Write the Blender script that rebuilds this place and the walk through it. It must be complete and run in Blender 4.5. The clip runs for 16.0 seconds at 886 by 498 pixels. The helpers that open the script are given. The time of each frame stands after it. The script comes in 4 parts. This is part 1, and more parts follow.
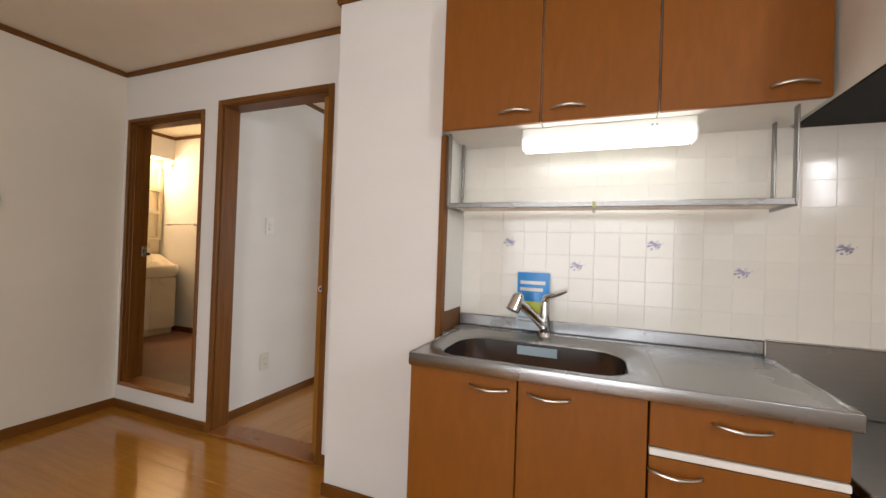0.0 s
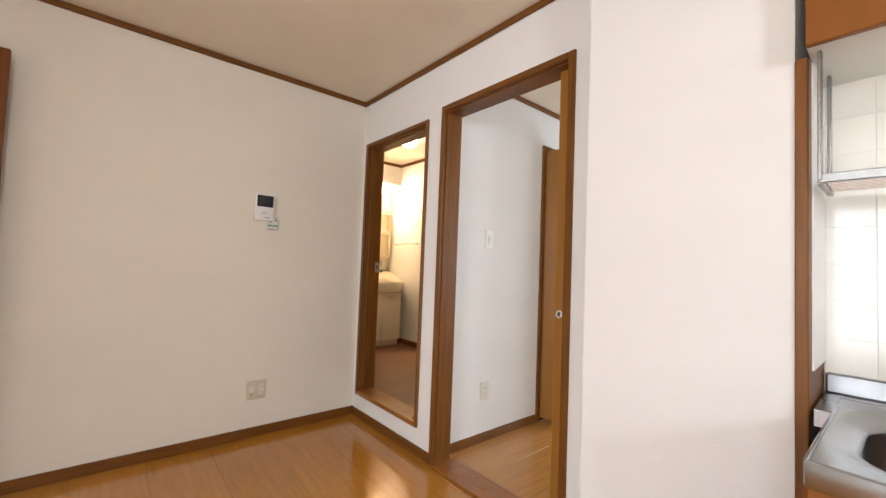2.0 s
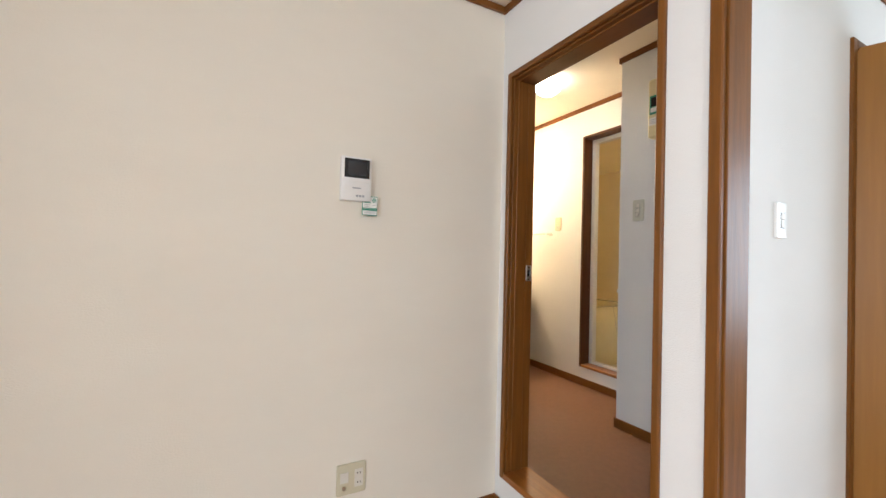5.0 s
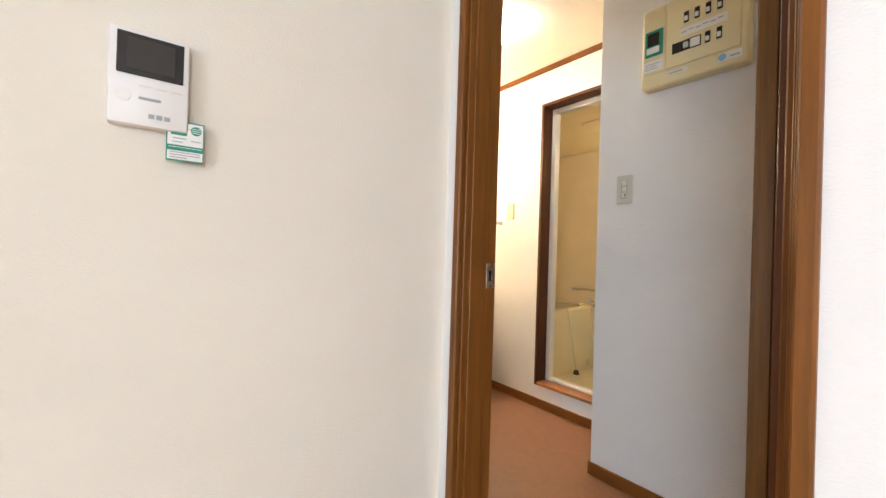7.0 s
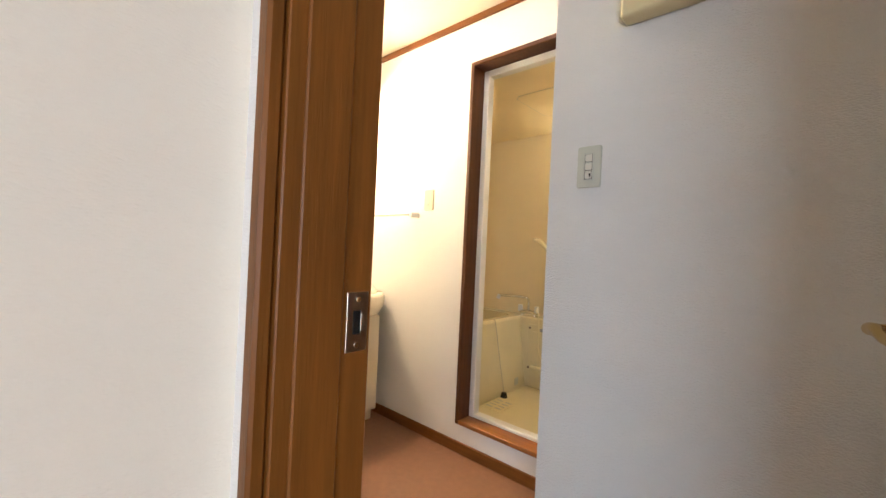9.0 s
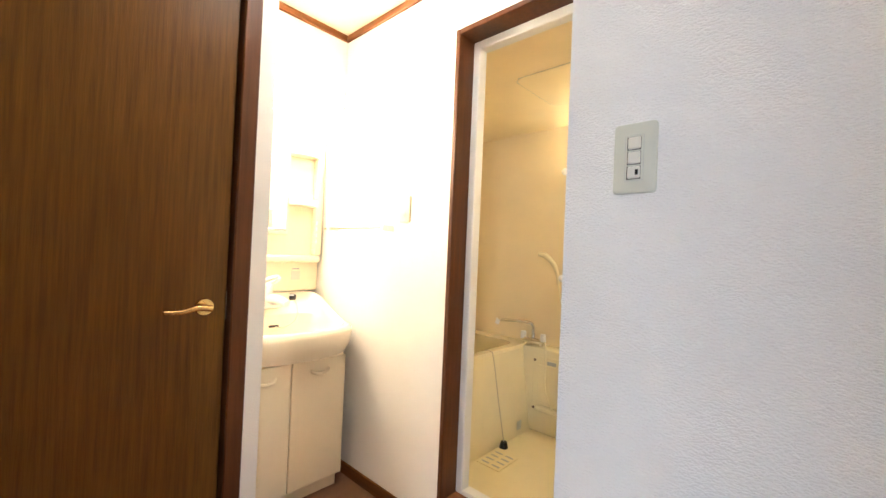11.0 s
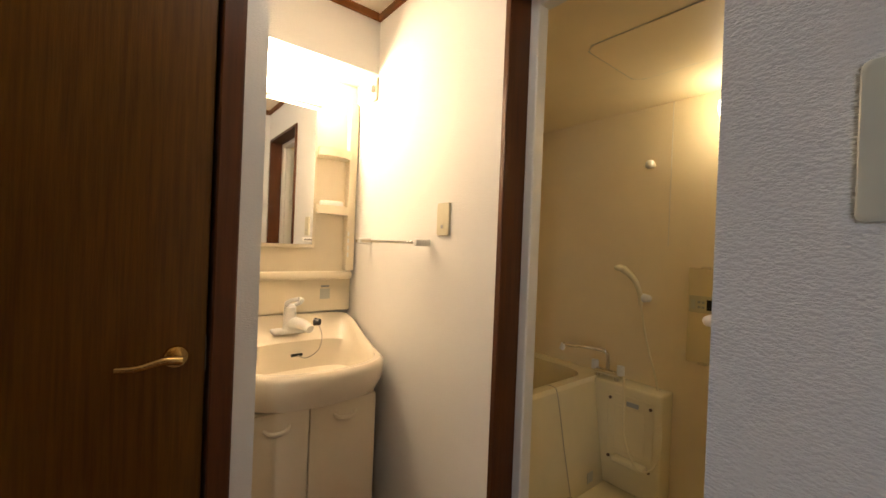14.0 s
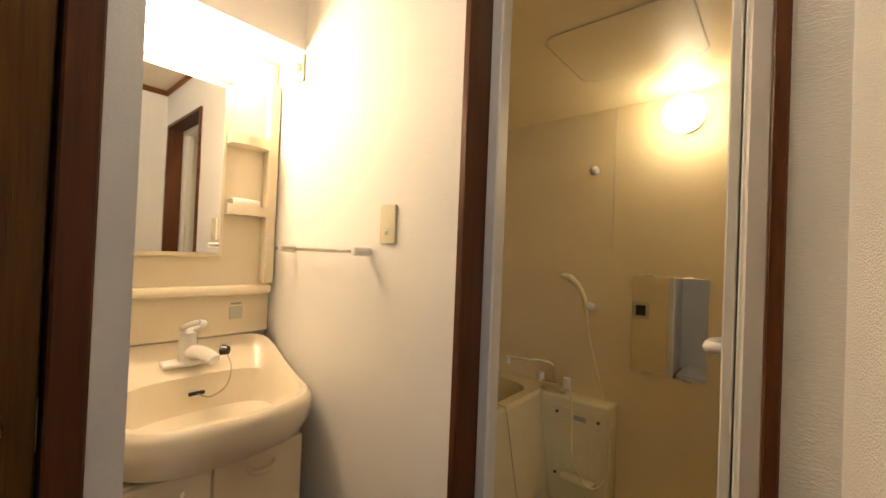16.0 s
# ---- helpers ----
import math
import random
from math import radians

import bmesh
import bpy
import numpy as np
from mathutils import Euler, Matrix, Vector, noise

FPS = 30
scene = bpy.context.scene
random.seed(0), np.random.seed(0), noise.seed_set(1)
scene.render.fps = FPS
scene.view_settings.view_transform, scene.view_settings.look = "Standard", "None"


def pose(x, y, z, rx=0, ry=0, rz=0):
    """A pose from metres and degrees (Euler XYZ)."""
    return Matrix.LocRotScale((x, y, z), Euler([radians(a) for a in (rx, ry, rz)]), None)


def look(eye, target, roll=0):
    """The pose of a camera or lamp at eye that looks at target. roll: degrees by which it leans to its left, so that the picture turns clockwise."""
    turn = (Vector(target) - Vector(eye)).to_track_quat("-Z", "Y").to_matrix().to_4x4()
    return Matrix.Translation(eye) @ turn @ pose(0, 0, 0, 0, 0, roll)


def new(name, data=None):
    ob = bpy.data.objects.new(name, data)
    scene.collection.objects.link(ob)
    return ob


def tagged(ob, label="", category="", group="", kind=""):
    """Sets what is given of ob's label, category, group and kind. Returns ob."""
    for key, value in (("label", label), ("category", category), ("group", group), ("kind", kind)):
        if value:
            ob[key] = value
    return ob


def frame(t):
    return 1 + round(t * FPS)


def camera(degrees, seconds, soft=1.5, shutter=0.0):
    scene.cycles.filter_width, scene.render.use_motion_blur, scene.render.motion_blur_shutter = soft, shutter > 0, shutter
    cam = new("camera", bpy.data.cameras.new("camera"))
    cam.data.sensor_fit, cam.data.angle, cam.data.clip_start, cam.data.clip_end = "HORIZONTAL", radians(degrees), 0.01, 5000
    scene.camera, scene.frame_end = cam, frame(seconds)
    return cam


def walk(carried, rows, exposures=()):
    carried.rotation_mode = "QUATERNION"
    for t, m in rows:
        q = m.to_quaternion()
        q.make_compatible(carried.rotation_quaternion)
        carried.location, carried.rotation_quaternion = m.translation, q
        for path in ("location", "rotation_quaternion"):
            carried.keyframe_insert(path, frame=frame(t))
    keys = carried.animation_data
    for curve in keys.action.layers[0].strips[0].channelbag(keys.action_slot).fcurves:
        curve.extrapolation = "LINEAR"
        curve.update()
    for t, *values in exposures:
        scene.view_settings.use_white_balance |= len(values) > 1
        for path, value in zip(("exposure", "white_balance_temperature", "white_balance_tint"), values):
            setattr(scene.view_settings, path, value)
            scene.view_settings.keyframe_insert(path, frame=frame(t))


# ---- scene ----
cam = camera(96.7, 16.0)
PATH = [
    (0, (0.83, 0.039, 1.185), (0.088, 1.896, 1.204), 2.0),
    (0.5, (0.744, 0.092, 1.185), (-0.22, 1.843, 1.228), 2.1),
    (1, (0.615, 0.141, 1.198), (-0.503, 1.798, 1.249), 1.6),
    (1.5, (0.495, 0.223, 1.187), (-0.84, 1.713, 1.22), 1.8),
    (2, (0.356, 0.339, 1.148), (-1.17, 1.63, 1.234), 2.2),
    (2.5, (0.2, 0.389, 1.181), (-1.467, 1.494, 1.198), 2.9),
    (3, (-0.017, 0.454, 1.195), (-1.757, 1.436, 1.274), 2.4),
    (3.5, (-0.222, 0.521, 1.181), (-1.998, 1.44, 1.224), 2.9),
    (4, (-0.45, 0.601, 1.183), (-2.256, 1.461, 1.211), 2.5),
    (4.5, (-0.655, 0.641, 1.194), (-2.438, 1.544, 1.241), 2.5),
    (5, (-0.835, 0.684, 1.197), (-2.603, 1.618, 1.225), 1.4),
    (5.2, (-0.896, 0.733, 1.197), (-2.666, 1.663, 1.224), 1.4),
    (7.3, (-1.54, 1.191, 1.188), (-3.099, 2.444, 1.212), 2.1),
    (7.5, (-1.593, 1.259, 1.196), (-3.132, 2.536, 1.238), 2.4),
    (8, (-1.702, 1.404, 1.201), (-3.195, 2.733, 1.266), 2.8),
    (8.5, (-1.814, 1.527, 1.203), (-3.232, 2.937, 1.211), 3.1),
    (9, (-1.902, 1.632, 1.214), (-3.241, 3.117, 1.217), 2.7),
    (9.2, (-1.919, 1.682, 1.214), (-3.27, 3.157, 1.216), 2.8),
    (11.3, (-2.192, 2.123, 1.357), (-3.544, 3.597, 1.384), 2.4),
    (11.5, (-2.207, 2.148, 1.4), (-3.547, 3.632, 1.429), 2.7),
    (12, (-2.25, 2.224, 1.389), (-3.603, 3.697, 1.405), 2.5),
    (12.5, (-2.319, 2.334, 1.399), (-3.788, 3.691, 1.441), 3.2),
    (13, (-2.361, 2.381, 1.394), (-3.876, 3.688, 1.404), 3.8),
    (13.5, (-2.387, 2.384, 1.4), (-3.928, 3.657, 1.415), 3.2),
    (14, (-2.392, 2.387, 1.396), (-3.954, 3.636, 1.389), 2.3),
    (14.5, (-2.393, 2.396, 1.393), (-3.976, 3.618, 1.384), 2.4),
    (15, (-2.404, 2.413, 1.388), (-3.991, 3.63, 1.36), 3.5),
    (15.5, (-2.504, 2.45, 1.401), (-3.986, 3.792, 1.403), 3.3),
    (16, (-2.605, 2.482, 1.416), (-3.908, 3.999, 1.44), 2.3),
]
EXPOSURES = [(0.0, -0.47, 7000, 16), (1.0, -0.15, 6900, 16), (2.5, 0.25, 6550, 14), (3.5, 0.32, 6400, 12), (5.0, 0.52, 6050, 10), (7.3, 0.95, 5900, 10), (9.2, 0.9, 5750, 10),
             (11.3, 1.5, 5550, 10), (11.5, 1.45, 5550, 10), (12.0, 0.95, 5700, 11), (12.5, 0.45, 5900, 12), (13.0, 0.0, 6100, 13), (13.5, -0.22, 6150, 13), (15.0, -0.27, 6150, 13),
             (15.5, -0.17, 6200, 13), (16.0, -0.27, 6300, 13)]
walk(cam, [(t, look(eye, target, roll)) for t, eye, target, roll in PATH], EXPOSURES)

# ---- world and light ----
world = bpy.data.worlds.new("sky")
scene.world = world
world.use_nodes = True
wn = world.node_tree
sky = wn.nodes.new("ShaderNodeTexSky")
sky.sky_type = "NISHITA"
sky.sun_disc = False
sky.sun_elevation = radians(40)
sky.sun_rotation = radians(150)
wn.links.new(sky.outputs[0], wn.nodes["Background"].inputs[0])
wn.nodes["Background"].inputs[1].default_value = 0.1


def area(name, eye, target, w, h, power, colour):
    d = bpy.data.lights.new(name, "AREA")
    d.shape, d.size, d.size_y, d.energy, d.color = "RECTANGLE", w, h, power, colour
    ob = new(name, d)
    ob.matrix_world = look(eye, target)
    return ob


DAY = (0.83, 0.915, 1.0)
area("window_light_kitchen", (0.6, -2.95, 1.25), (-0.2, 2, 1.5), 2.5, 1.7, 96, DAY)
area("window_light_side", (2.42, -0.015, 1.82), (-2.4, 0.3, 1.2), 0.5, 0.52, 50, DAY)
area("window_light_hall", (0.15, 4.94, 1.35), (-0.7, 2.0, 1.0), 1.4, 1.4, 47, (0.76, 0.89, 1.0))


# ---- materials ----
def mat(name, colour, rough=0.5, metal=0.0, var=0.06, scale=6.0, bump=0.0, bscale=200.0, stretch=(1, 1, 1),
        emit=None, strength=0.0, coat=0.0, per_piece=0.0, dark=None, glass=0.0, spec=0.5, bdepth=0.003):
    m = bpy.data.materials.new(name)
    m.use_nodes = True
    nt = m.node_tree
    b = nt.nodes["Principled BSDF"]
    b.inputs["Roughness"].default_value = rough
    b.inputs["Metallic"].default_value = metal
    b.inputs["Specular IOR Level"].default_value = spec
    b.inputs["Coat Weight"].default_value = coat
    b.inputs["Coat Roughness"].default_value = 0.12
    b.inputs["Transmission Weight"].default_value = glass
    co = nt.nodes.new("ShaderNodeTexCoord")
    mp = nt.nodes.new("ShaderNodeMapping")
    mp.inputs["Scale"].default_value = stretch
    nt.links.new(co.outputs["Object"], mp.inputs["Vector"])
    n1 = nt.nodes.new("ShaderNodeTexNoise")
    n1.inputs["Scale"].default_value = scale
    n1.inputs["Detail"].default_value = 6
    n1.inputs["Roughness"].default_value = 0.6
    nt.links.new(mp.outputs[0], n1.inputs["Vector"])
    ramp = nt.nodes.new("ShaderNodeValToRGB")
    lo = dark or tuple(c * (1 - var) for c in colour)
    hi = tuple(min(1, c * (1 + var)) for c in colour)
    ramp.color_ramp.elements[0].position, ramp.color_ramp.elements[1].position = 0.3, 0.7
    ramp.color_ramp.elements[0].color, ramp.color_ramp.elements[1].color = (*lo, 1), (*hi, 1)
    nt.links.new(n1.outputs["Fac"], ramp.inputs["Fac"])
    out = ramp.outputs["Color"]
    if per_piece:
        info = nt.nodes.new("ShaderNodeObjectInfo")
        hsv = nt.nodes.new("ShaderNodeHueSaturation")
        mr = nt.nodes.new("ShaderNodeMapRange")
        mr.inputs["To Min"].default_value, mr.inputs["To Max"].default_value = 1 - per_piece, 1 + per_piece
        nt.links.new(info.outputs["Random"], mr.inputs["Value"])
        nt.links.new(mr.outputs[0], hsv.inputs["Value"])
        nt.links.new(out, hsv.inputs["Color"])
        out = hsv.outputs["Color"]
    nt.links.new(out, b.inputs["Base Color"])
    rr = nt.nodes.new("ShaderNodeMapRange")
    rr.inputs["To Min"].default_value, rr.inputs["To Max"].default_value = max(0.02, rough * 0.85), min(1, rough * 1.15)
    n2 = nt.nodes.new("ShaderNodeTexNoise")
    n2.inputs["Scale"].default_value = 2.3
    n2.inputs["Detail"].default_value = 4
    nt.links.new(co.outputs["Object"], n2.inputs["Vector"])
    nt.links.new(n2.outputs["Fac"], rr.inputs["Value"])
    nt.links.new(rr.outputs[0], b.inputs["Roughness"])
    if bump:
        n3 = nt.nodes.new("ShaderNodeTexNoise")
        n3.inputs["Scale"].default_value = bscale
        n3.inputs["Detail"].default_value = 1.5
        bp = nt.nodes.new("ShaderNodeBump")
        bp.inputs["Strength"].default_value = bump
        bp.inputs["Distance"].default_value = bdepth
        nt.links.new(mp.outputs[0], n3.inputs["Vector"])
        nt.links.new(n3.outputs["Fac"], bp.inputs["Height"])
        nt.links.new(bp.outputs[0], b.inputs["Normal"])
    if emit:
        b.inputs["Emission Color"].default_value = (*emit, 1)
        b.inputs["Emission Strength"].default_value = strength
    return m


PAPER = mat("wallpaper", (0.80, 0.788, 0.755), 0.85, var=0.025, scale=3, bump=0.5, bscale=380, stretch=(0.38, 0.38, 1), bdepth=0.0025)
PAPER_S = mat("ribbed_wallpaper", (0.79, 0.79, 0.775), 0.85, var=0.025, scale=3, bump=1.0, bscale=420, stretch=(0.5, 0.5, 1), bdepth=0.004)
# Same wallpaper as PAPER, with the west wall's warmer light put into its colour.
PAPER_W = mat("warm_lit_wallpaper", (0.80, 0.75, 0.64), 0.85, var=0.025, scale=3, bump=0.4, bscale=380, stretch=(0.38, 0.38, 1))
CEIL = mat("ceiling_paper", (0.84, 0.76, 0.63), 0.9, var=0.03, scale=3, bump=0.4, bscale=220)
TRIM = mat("stained_trim", (0.175, 0.064, 0.010), 0.42, var=0.25, scale=9, bump=0.15, bscale=60, stretch=(6, 6, 0.35), spec=0.3)
TRIM_H = mat("stained_trim_level", (0.165, 0.06, 0.010), 0.42, var=0.25, scale=9, bump=0.15, bscale=60, stretch=(0.4, 0.4, 6), spec=0.3)
TRIM_D = mat("dark_and_shaded_trim", (0.085, 0.026, 0.005), 0.42, var=0.25, scale=9, bump=0.15, bscale=60, stretch=(6, 6, 0.35), spec=0.3)
SILL = mat("sill_wood", (0.29, 0.098, 0.015), 0.28, var=0.2, scale=9, bump=0.1, bscale=60, stretch=(0.4, 6, 6), coat=0.3)
DOORW = mat("door_veneer", (0.12, 0.049, 0.0043), 0.42, var=0.3, scale=13, bump=0.2, bscale=70, stretch=(7, 7, 0.3), coat=0.0, spec=0.25)
DOORG = mat("glass_door_wood", (0.165, 0.048, 0.007), 0.42, var=0.22, scale=7, bump=0.15, bscale=70, stretch=(7, 7, 0.3), spec=0.2)
FOLD = mat("closet_veneer", (0.32, 0.138, 0.023), 0.42, spec=0.3, var=0.08, scale=8, bump=0.15, bscale=70, stretch=(7, 7, 0.3))
FLOORW = mat("floor_boards", (0.47, 0.195, 0.026), 0.15, var=0.12, scale=5, bump=0.05, bscale=40, stretch=(0.5, 7, 7), coat=0.5, per_piece=0.08)
GROOVE = mat("floor_groove", (0.28, 0.11, 0.016), 0.6)
HALLF = mat("hall_boards", (0.46, 0.21, 0.055), 0.25, var=0.16, scale=5, bump=0.05, bscale=40, stretch=(7, 0.5, 7), coat=0.35, per_piece=0.06)
VINYL = mat("vinyl_floor", (0.215, 0.105, 0.056), 0.5, var=0.08, scale=30, bump=0.15, bscale=300)
CABW = mat("orange_laminate", (0.235, 0.076, 0.0078), 0.42, spec=0.3, var=0.07, scale=14, bump=0.08, bscale=300, stretch=(3, 3, 0.6))
WHITE = mat("white_board", (0.80, 0.79, 0.74), 0.5, var=0.03)
STEEL = mat("stainless", (0.28, 0.276, 0.268), 0.28, metal=1.0, var=0.05, scale=30, bump=0.06, bscale=240, stretch=(0.25, 5, 5))
CHROME = mat("chrome", (0.75, 0.75, 0.75), 0.08, metal=1.0, var=0.02)
NICKEL = mat("brushed_nickel", (0.48, 0.44, 0.37), 0.3, metal=1.0, var=0.04)
BRASS = mat("brass", (0.68, 0.48, 0.18), 0.25, metal=1.0, var=0.06)
TILE = mat("glazed_tile", (0.80, 0.775, 0.70), 0.12, var=0.02, scale=12, per_piece=0.025, coat=0.3)
STEEL_W = mat("brushed_worktop_steel", (0.36, 0.362, 0.365), 0.27, metal=1.0, var=0.04, scale=20, bump=0.03, bscale=260, stretch=(0.15, 6, 6))
GROUT = mat("grout", (0.80, 0.775, 0.70), 0.85)
PETAL = mat("lilac_print", (0.31, 0.28, 0.43), 0.3, var=0.3, scale=90)
LEAFP = mat("grey_print", (0.50, 0.50, 0.50), 0.3, var=0.2, scale=90)
BLACK = mat("black_plastic", (0.012, 0.012, 0.012), 0.25, var=0.1)
DARK = mat("hood_black", (0.012, 0.012, 0.012), 0.6, var=0.2, spec=0.15)
PLAST = mat("white_plastic", (0.80, 0.79, 0.75), 0.35, var=0.02)
IVORY = mat("ivory_plastic", (0.60, 0.56, 0.40), 0.4, var=0.03)
PALE = mat("pale_ivory_plastic", (0.68, 0.66, 0.58), 0.4, var=0.03)
GREYP = mat("grey_green_plastic", (0.55, 0.56, 0.48), 0.4, var=0.03)
YELLP = mat("aged_yellow_plastic", (0.72, 0.64, 0.38), 0.4, var=0.04)
CREAM = mat("cream_basin", (0.80, 0.72, 0.56), 0.18, var=0.02, coat=0.3)
VANITY = mat("cream_plastic", (0.81, 0.72, 0.53), 0.35, var=0.025)
UNIT = mat("bath_wall_panel", (0.84, 0.71, 0.45), 0.45, var=0.03, scale=4, bump=0.03, bscale=90)
TUB = mat("bath_tub_plastic", (0.80, 0.72, 0.48), 0.22, var=0.03, coat=0.2)
ALU = mat("white_aluminium", (0.74, 0.735, 0.70), 0.35, metal=0.1, var=0.03)
MIRROR = mat("mirror", (0.86, 0.87, 0.85), 0.02, metal=1.0, var=0.0)
FROST = mat("frosted_glass", (0.62, 0.62, 0.55), 0.45, var=0.04, bump=0.2, bscale=300, glass=0.25)
# Opaque frosted pane; the shade of the wall behind it is put into the colour.
SHADED_PANE = mat("shaded_door_glass", (0.27, 0.27, 0.225), 0.3, var=0.06, bump=0.3, bscale=220)
TUBE = mat("fluorescent_cover", (0.9, 0.9, 0.9), 0.4, emit=(0.93, 0.99, 1.0), strength=6.5)
BULB = mat("warm_lamp_cover", (0.9, 0.85, 0.75), 0.4, emit=(1.0, 0.72, 0.43), strength=98)
GLOBE = mat("globe_lamp", (0.9, 0.85, 0.75), 0.4, emit=(1.0, 0.82, 0.54), strength=21)
DOME = mat("dome_lamp", (0.9, 0.88, 0.85), 0.4, emit=(1.0, 0.90, 0.74), strength=20)
BLUE = mat("blue_print", (0.02, 0.28, 0.72), 0.3, var=0.15, scale=30)
GREEN = mat("green_print", (0.02, 0.25, 0.16), 0.4)
YELG = mat("yellow_green_print", (0.55, 0.65, 0.05), 0.35)
GREY = mat("grey_print_bar", (0.35, 0.37, 0.38), 0.5)
SCREEN = mat("dark_screen", (0.02, 0.022, 0.025), 0.12, coat=0.4)


# ---- mesh helpers ----
def box(bm, x0, x1, y0, y1, z0, z1, bevel=0.0, seg=1):
    r = bmesh.ops.create_cube(bm, size=1.0, matrix=Matrix.Translation(((x0 + x1) / 2, (y0 + y1) / 2, (z0 + z1) / 2)) @ Matrix.Diagonal((x1 - x0, y1 - y0, z1 - z0, 1)))
    if bevel:
        es = list({e for v in r["verts"] for e in v.link_edges})
        bmesh.ops.bevel(bm, geom=es, offset=bevel, segments=seg, affect="EDGES", profile=0.5)
    return bm


def cyl(bm, p, q, r0, r1=None, n=16):
    p, q = Vector(p), Vector(q)
    d = q - p
    m = Matrix.Translation((p + q) / 2) @ d.to_track_quat("Z", "Y").to_matrix().to_4x4()
    bmesh.ops.create_cone(bm, cap_ends=True, segments=n, radius1=r0, radius2=r0 if r1 is None else r1, depth=d.length, matrix=m)
    return bm


def tube(bm, pts, r, n=10):
    """A round bar swept along a smooth line through pts; r may be one radius or one for each point."""
    pts = [Vector(p) for p in pts]
    rad = [r] * len(pts) if isinstance(r, (int, float)) else list(r)
    fine, fr = [], []
    for i in range(len(pts) - 1):
        a, b, c, d = pts[max(i - 1, 0)], pts[i], pts[i + 1], pts[min(i + 2, len(pts) - 1)]
        for k in range(5):
            u = k / 5
            fine.append(0.5 * (2 * b + (c - a) * u + (2 * a - 5 * b + 4 * c - d) * u * u + (3 * b - a - 3 * c + d) * u ** 3))
            fr.append(rad[i] * (1 - u) + rad[i + 1] * u)
    fine.append(pts[-1])
    fr.append(rad[-1])
    rings, side = [], None
    for i, p in enumerate(fine):
        t = (fine[min(i + 1, len(fine) - 1)] - fine[max(i - 1, 0)]).normalized()
        if side is None:
            side = t.cross(Vector((0, 0, 1))) if abs(t.z) < 0.9 else t.cross(Vector((1, 0, 0)))
        side = (side - t * side.dot(t)).normalized()
        up = t.cross(side)
        rings.append([bm.verts.new(p + fr[i] * (math.cos(k * math.tau / n) * side + math.sin(k * math.tau / n) * up)) for k in range(n)])
    for a, b in zip(rings, rings[1:]):
        for k in range(n):
            bm.faces.new((a[k], a[(k + 1) % n], b[(k + 1) % n], b[k]))
    bm.faces.new(rings[0][::-1])
    bm.faces.new(rings[-1])
    return bm


def ball(bm, c, r, sx=1, sy=1, sz=1, n=20):
    bmesh.ops.create_uvsphere(bm, u_segments=n, v_segments=n // 2 + 2, radius=r, matrix=Matrix.Translation(c) @ Matrix.Diagonal((sx, sy, sz, 1)))
    return bm


def B():
    return bmesh.new()


def part(name, bm, material, parent=None, label="", smooth=False):
    bmesh.ops.recalc_face_normals(bm, faces=bm.faces)
    me = bpy.data.meshes.new(name)
    bm.to_mesh(me)
    bm.free()
    me.materials.append(material)
    if smooth:
        for p in me.polygons:
            p.use_smooth = True
        me.set_sharp_from_angle(angle=radians(38))
    ob = new(name, me)
    if parent:
        ob.parent = parent
    if label:
        ob["label"] = label
    return ob


def thing(name, label, category, group=""):
    return tagged(new(name), label, category, group)


def structure(name, bm, material, label, category="wall", smooth=False):
    return tagged(part(name, bm, material, smooth=smooth), label, category, kind="structure")


def pbox(name, dims, material, parent, bevel=0.003, label="", seg=1):
    return part(name, box(B(), *dims, bevel, seg), material, parent, label, smooth=seg > 1)


# ---- plan ----
KX, KY, KC = -2.394, 1.82, 2.405      # kitchen: west wall, door wall, ceiling
T = 1.955                            # far face of the door wall
WF, WC = 0.13, 2.485                 # wash room floor and ceiling
BY = 3.293                           # bath wall
PX, PY = -2.532, 2.85                 # corner of the switch wall

# walls
bm = B()
box(bm, KX - 0.1, KX, -3.2, T, -0.02, KC + 0.1)
structure("wall_west", bm, PAPER_W, "textured wallpaper wall with intercom, warm light in its colour")
bm = B()
AX0, AX1, AZ0, AZ1 = -2.335, -1.582, 0.175, 2.049
BX0, BX1, BZ1 = -1.432, -0.568, 2.088
box(bm, KX, AX0, KY, T, -0.02, KC + 0.1)
box(bm, AX0, AX1, KY, T, -0.02, AZ0)
box(bm, AX0, AX1, KY, T, AZ1, KC + 0.1)
box(bm, AX1, BX0, KY, T, -0.02, KC + 0.1)
box(bm, BX0, BX1, KY, T, BZ1, KC + 0.1)
box(bm, BX1, 2.5, KY + 0.046, T, -0.02, KC + 0.1)
box(bm, BX1, -0.3, KY, KY + 0.046, -0.02, KC + 0.1)
structure("wall_north", bm, PAPER, "white wallpaper wall with two framed doorways")
structure("wall_column", box(B(), -0.374, 0.178, 1.612, KY, -0.02, KC), PAPER, "white wallpapered projecting column beside the kitchen unit")
bm = B()
box(bm, 2.3, 2.4, -3.2, -0.27, -0.02, KC + 0.1)
box(bm, 2.3, 2.4, 0.24, KY + 0.046, -0.02, KC + 0.1)
box(bm, 2.3, 2.4, -0.27, 0.24, -0.02, 1.56)
box(bm, 2.3, 2.4, -0.27, 0.24, 2.08, KC + 0.1)
structure("wall_east", bm, PAPER, "cream wallpaper wall with a small window")
win2 = tagged(new("window_2"), "small white framed side window", "window", kind="structure")
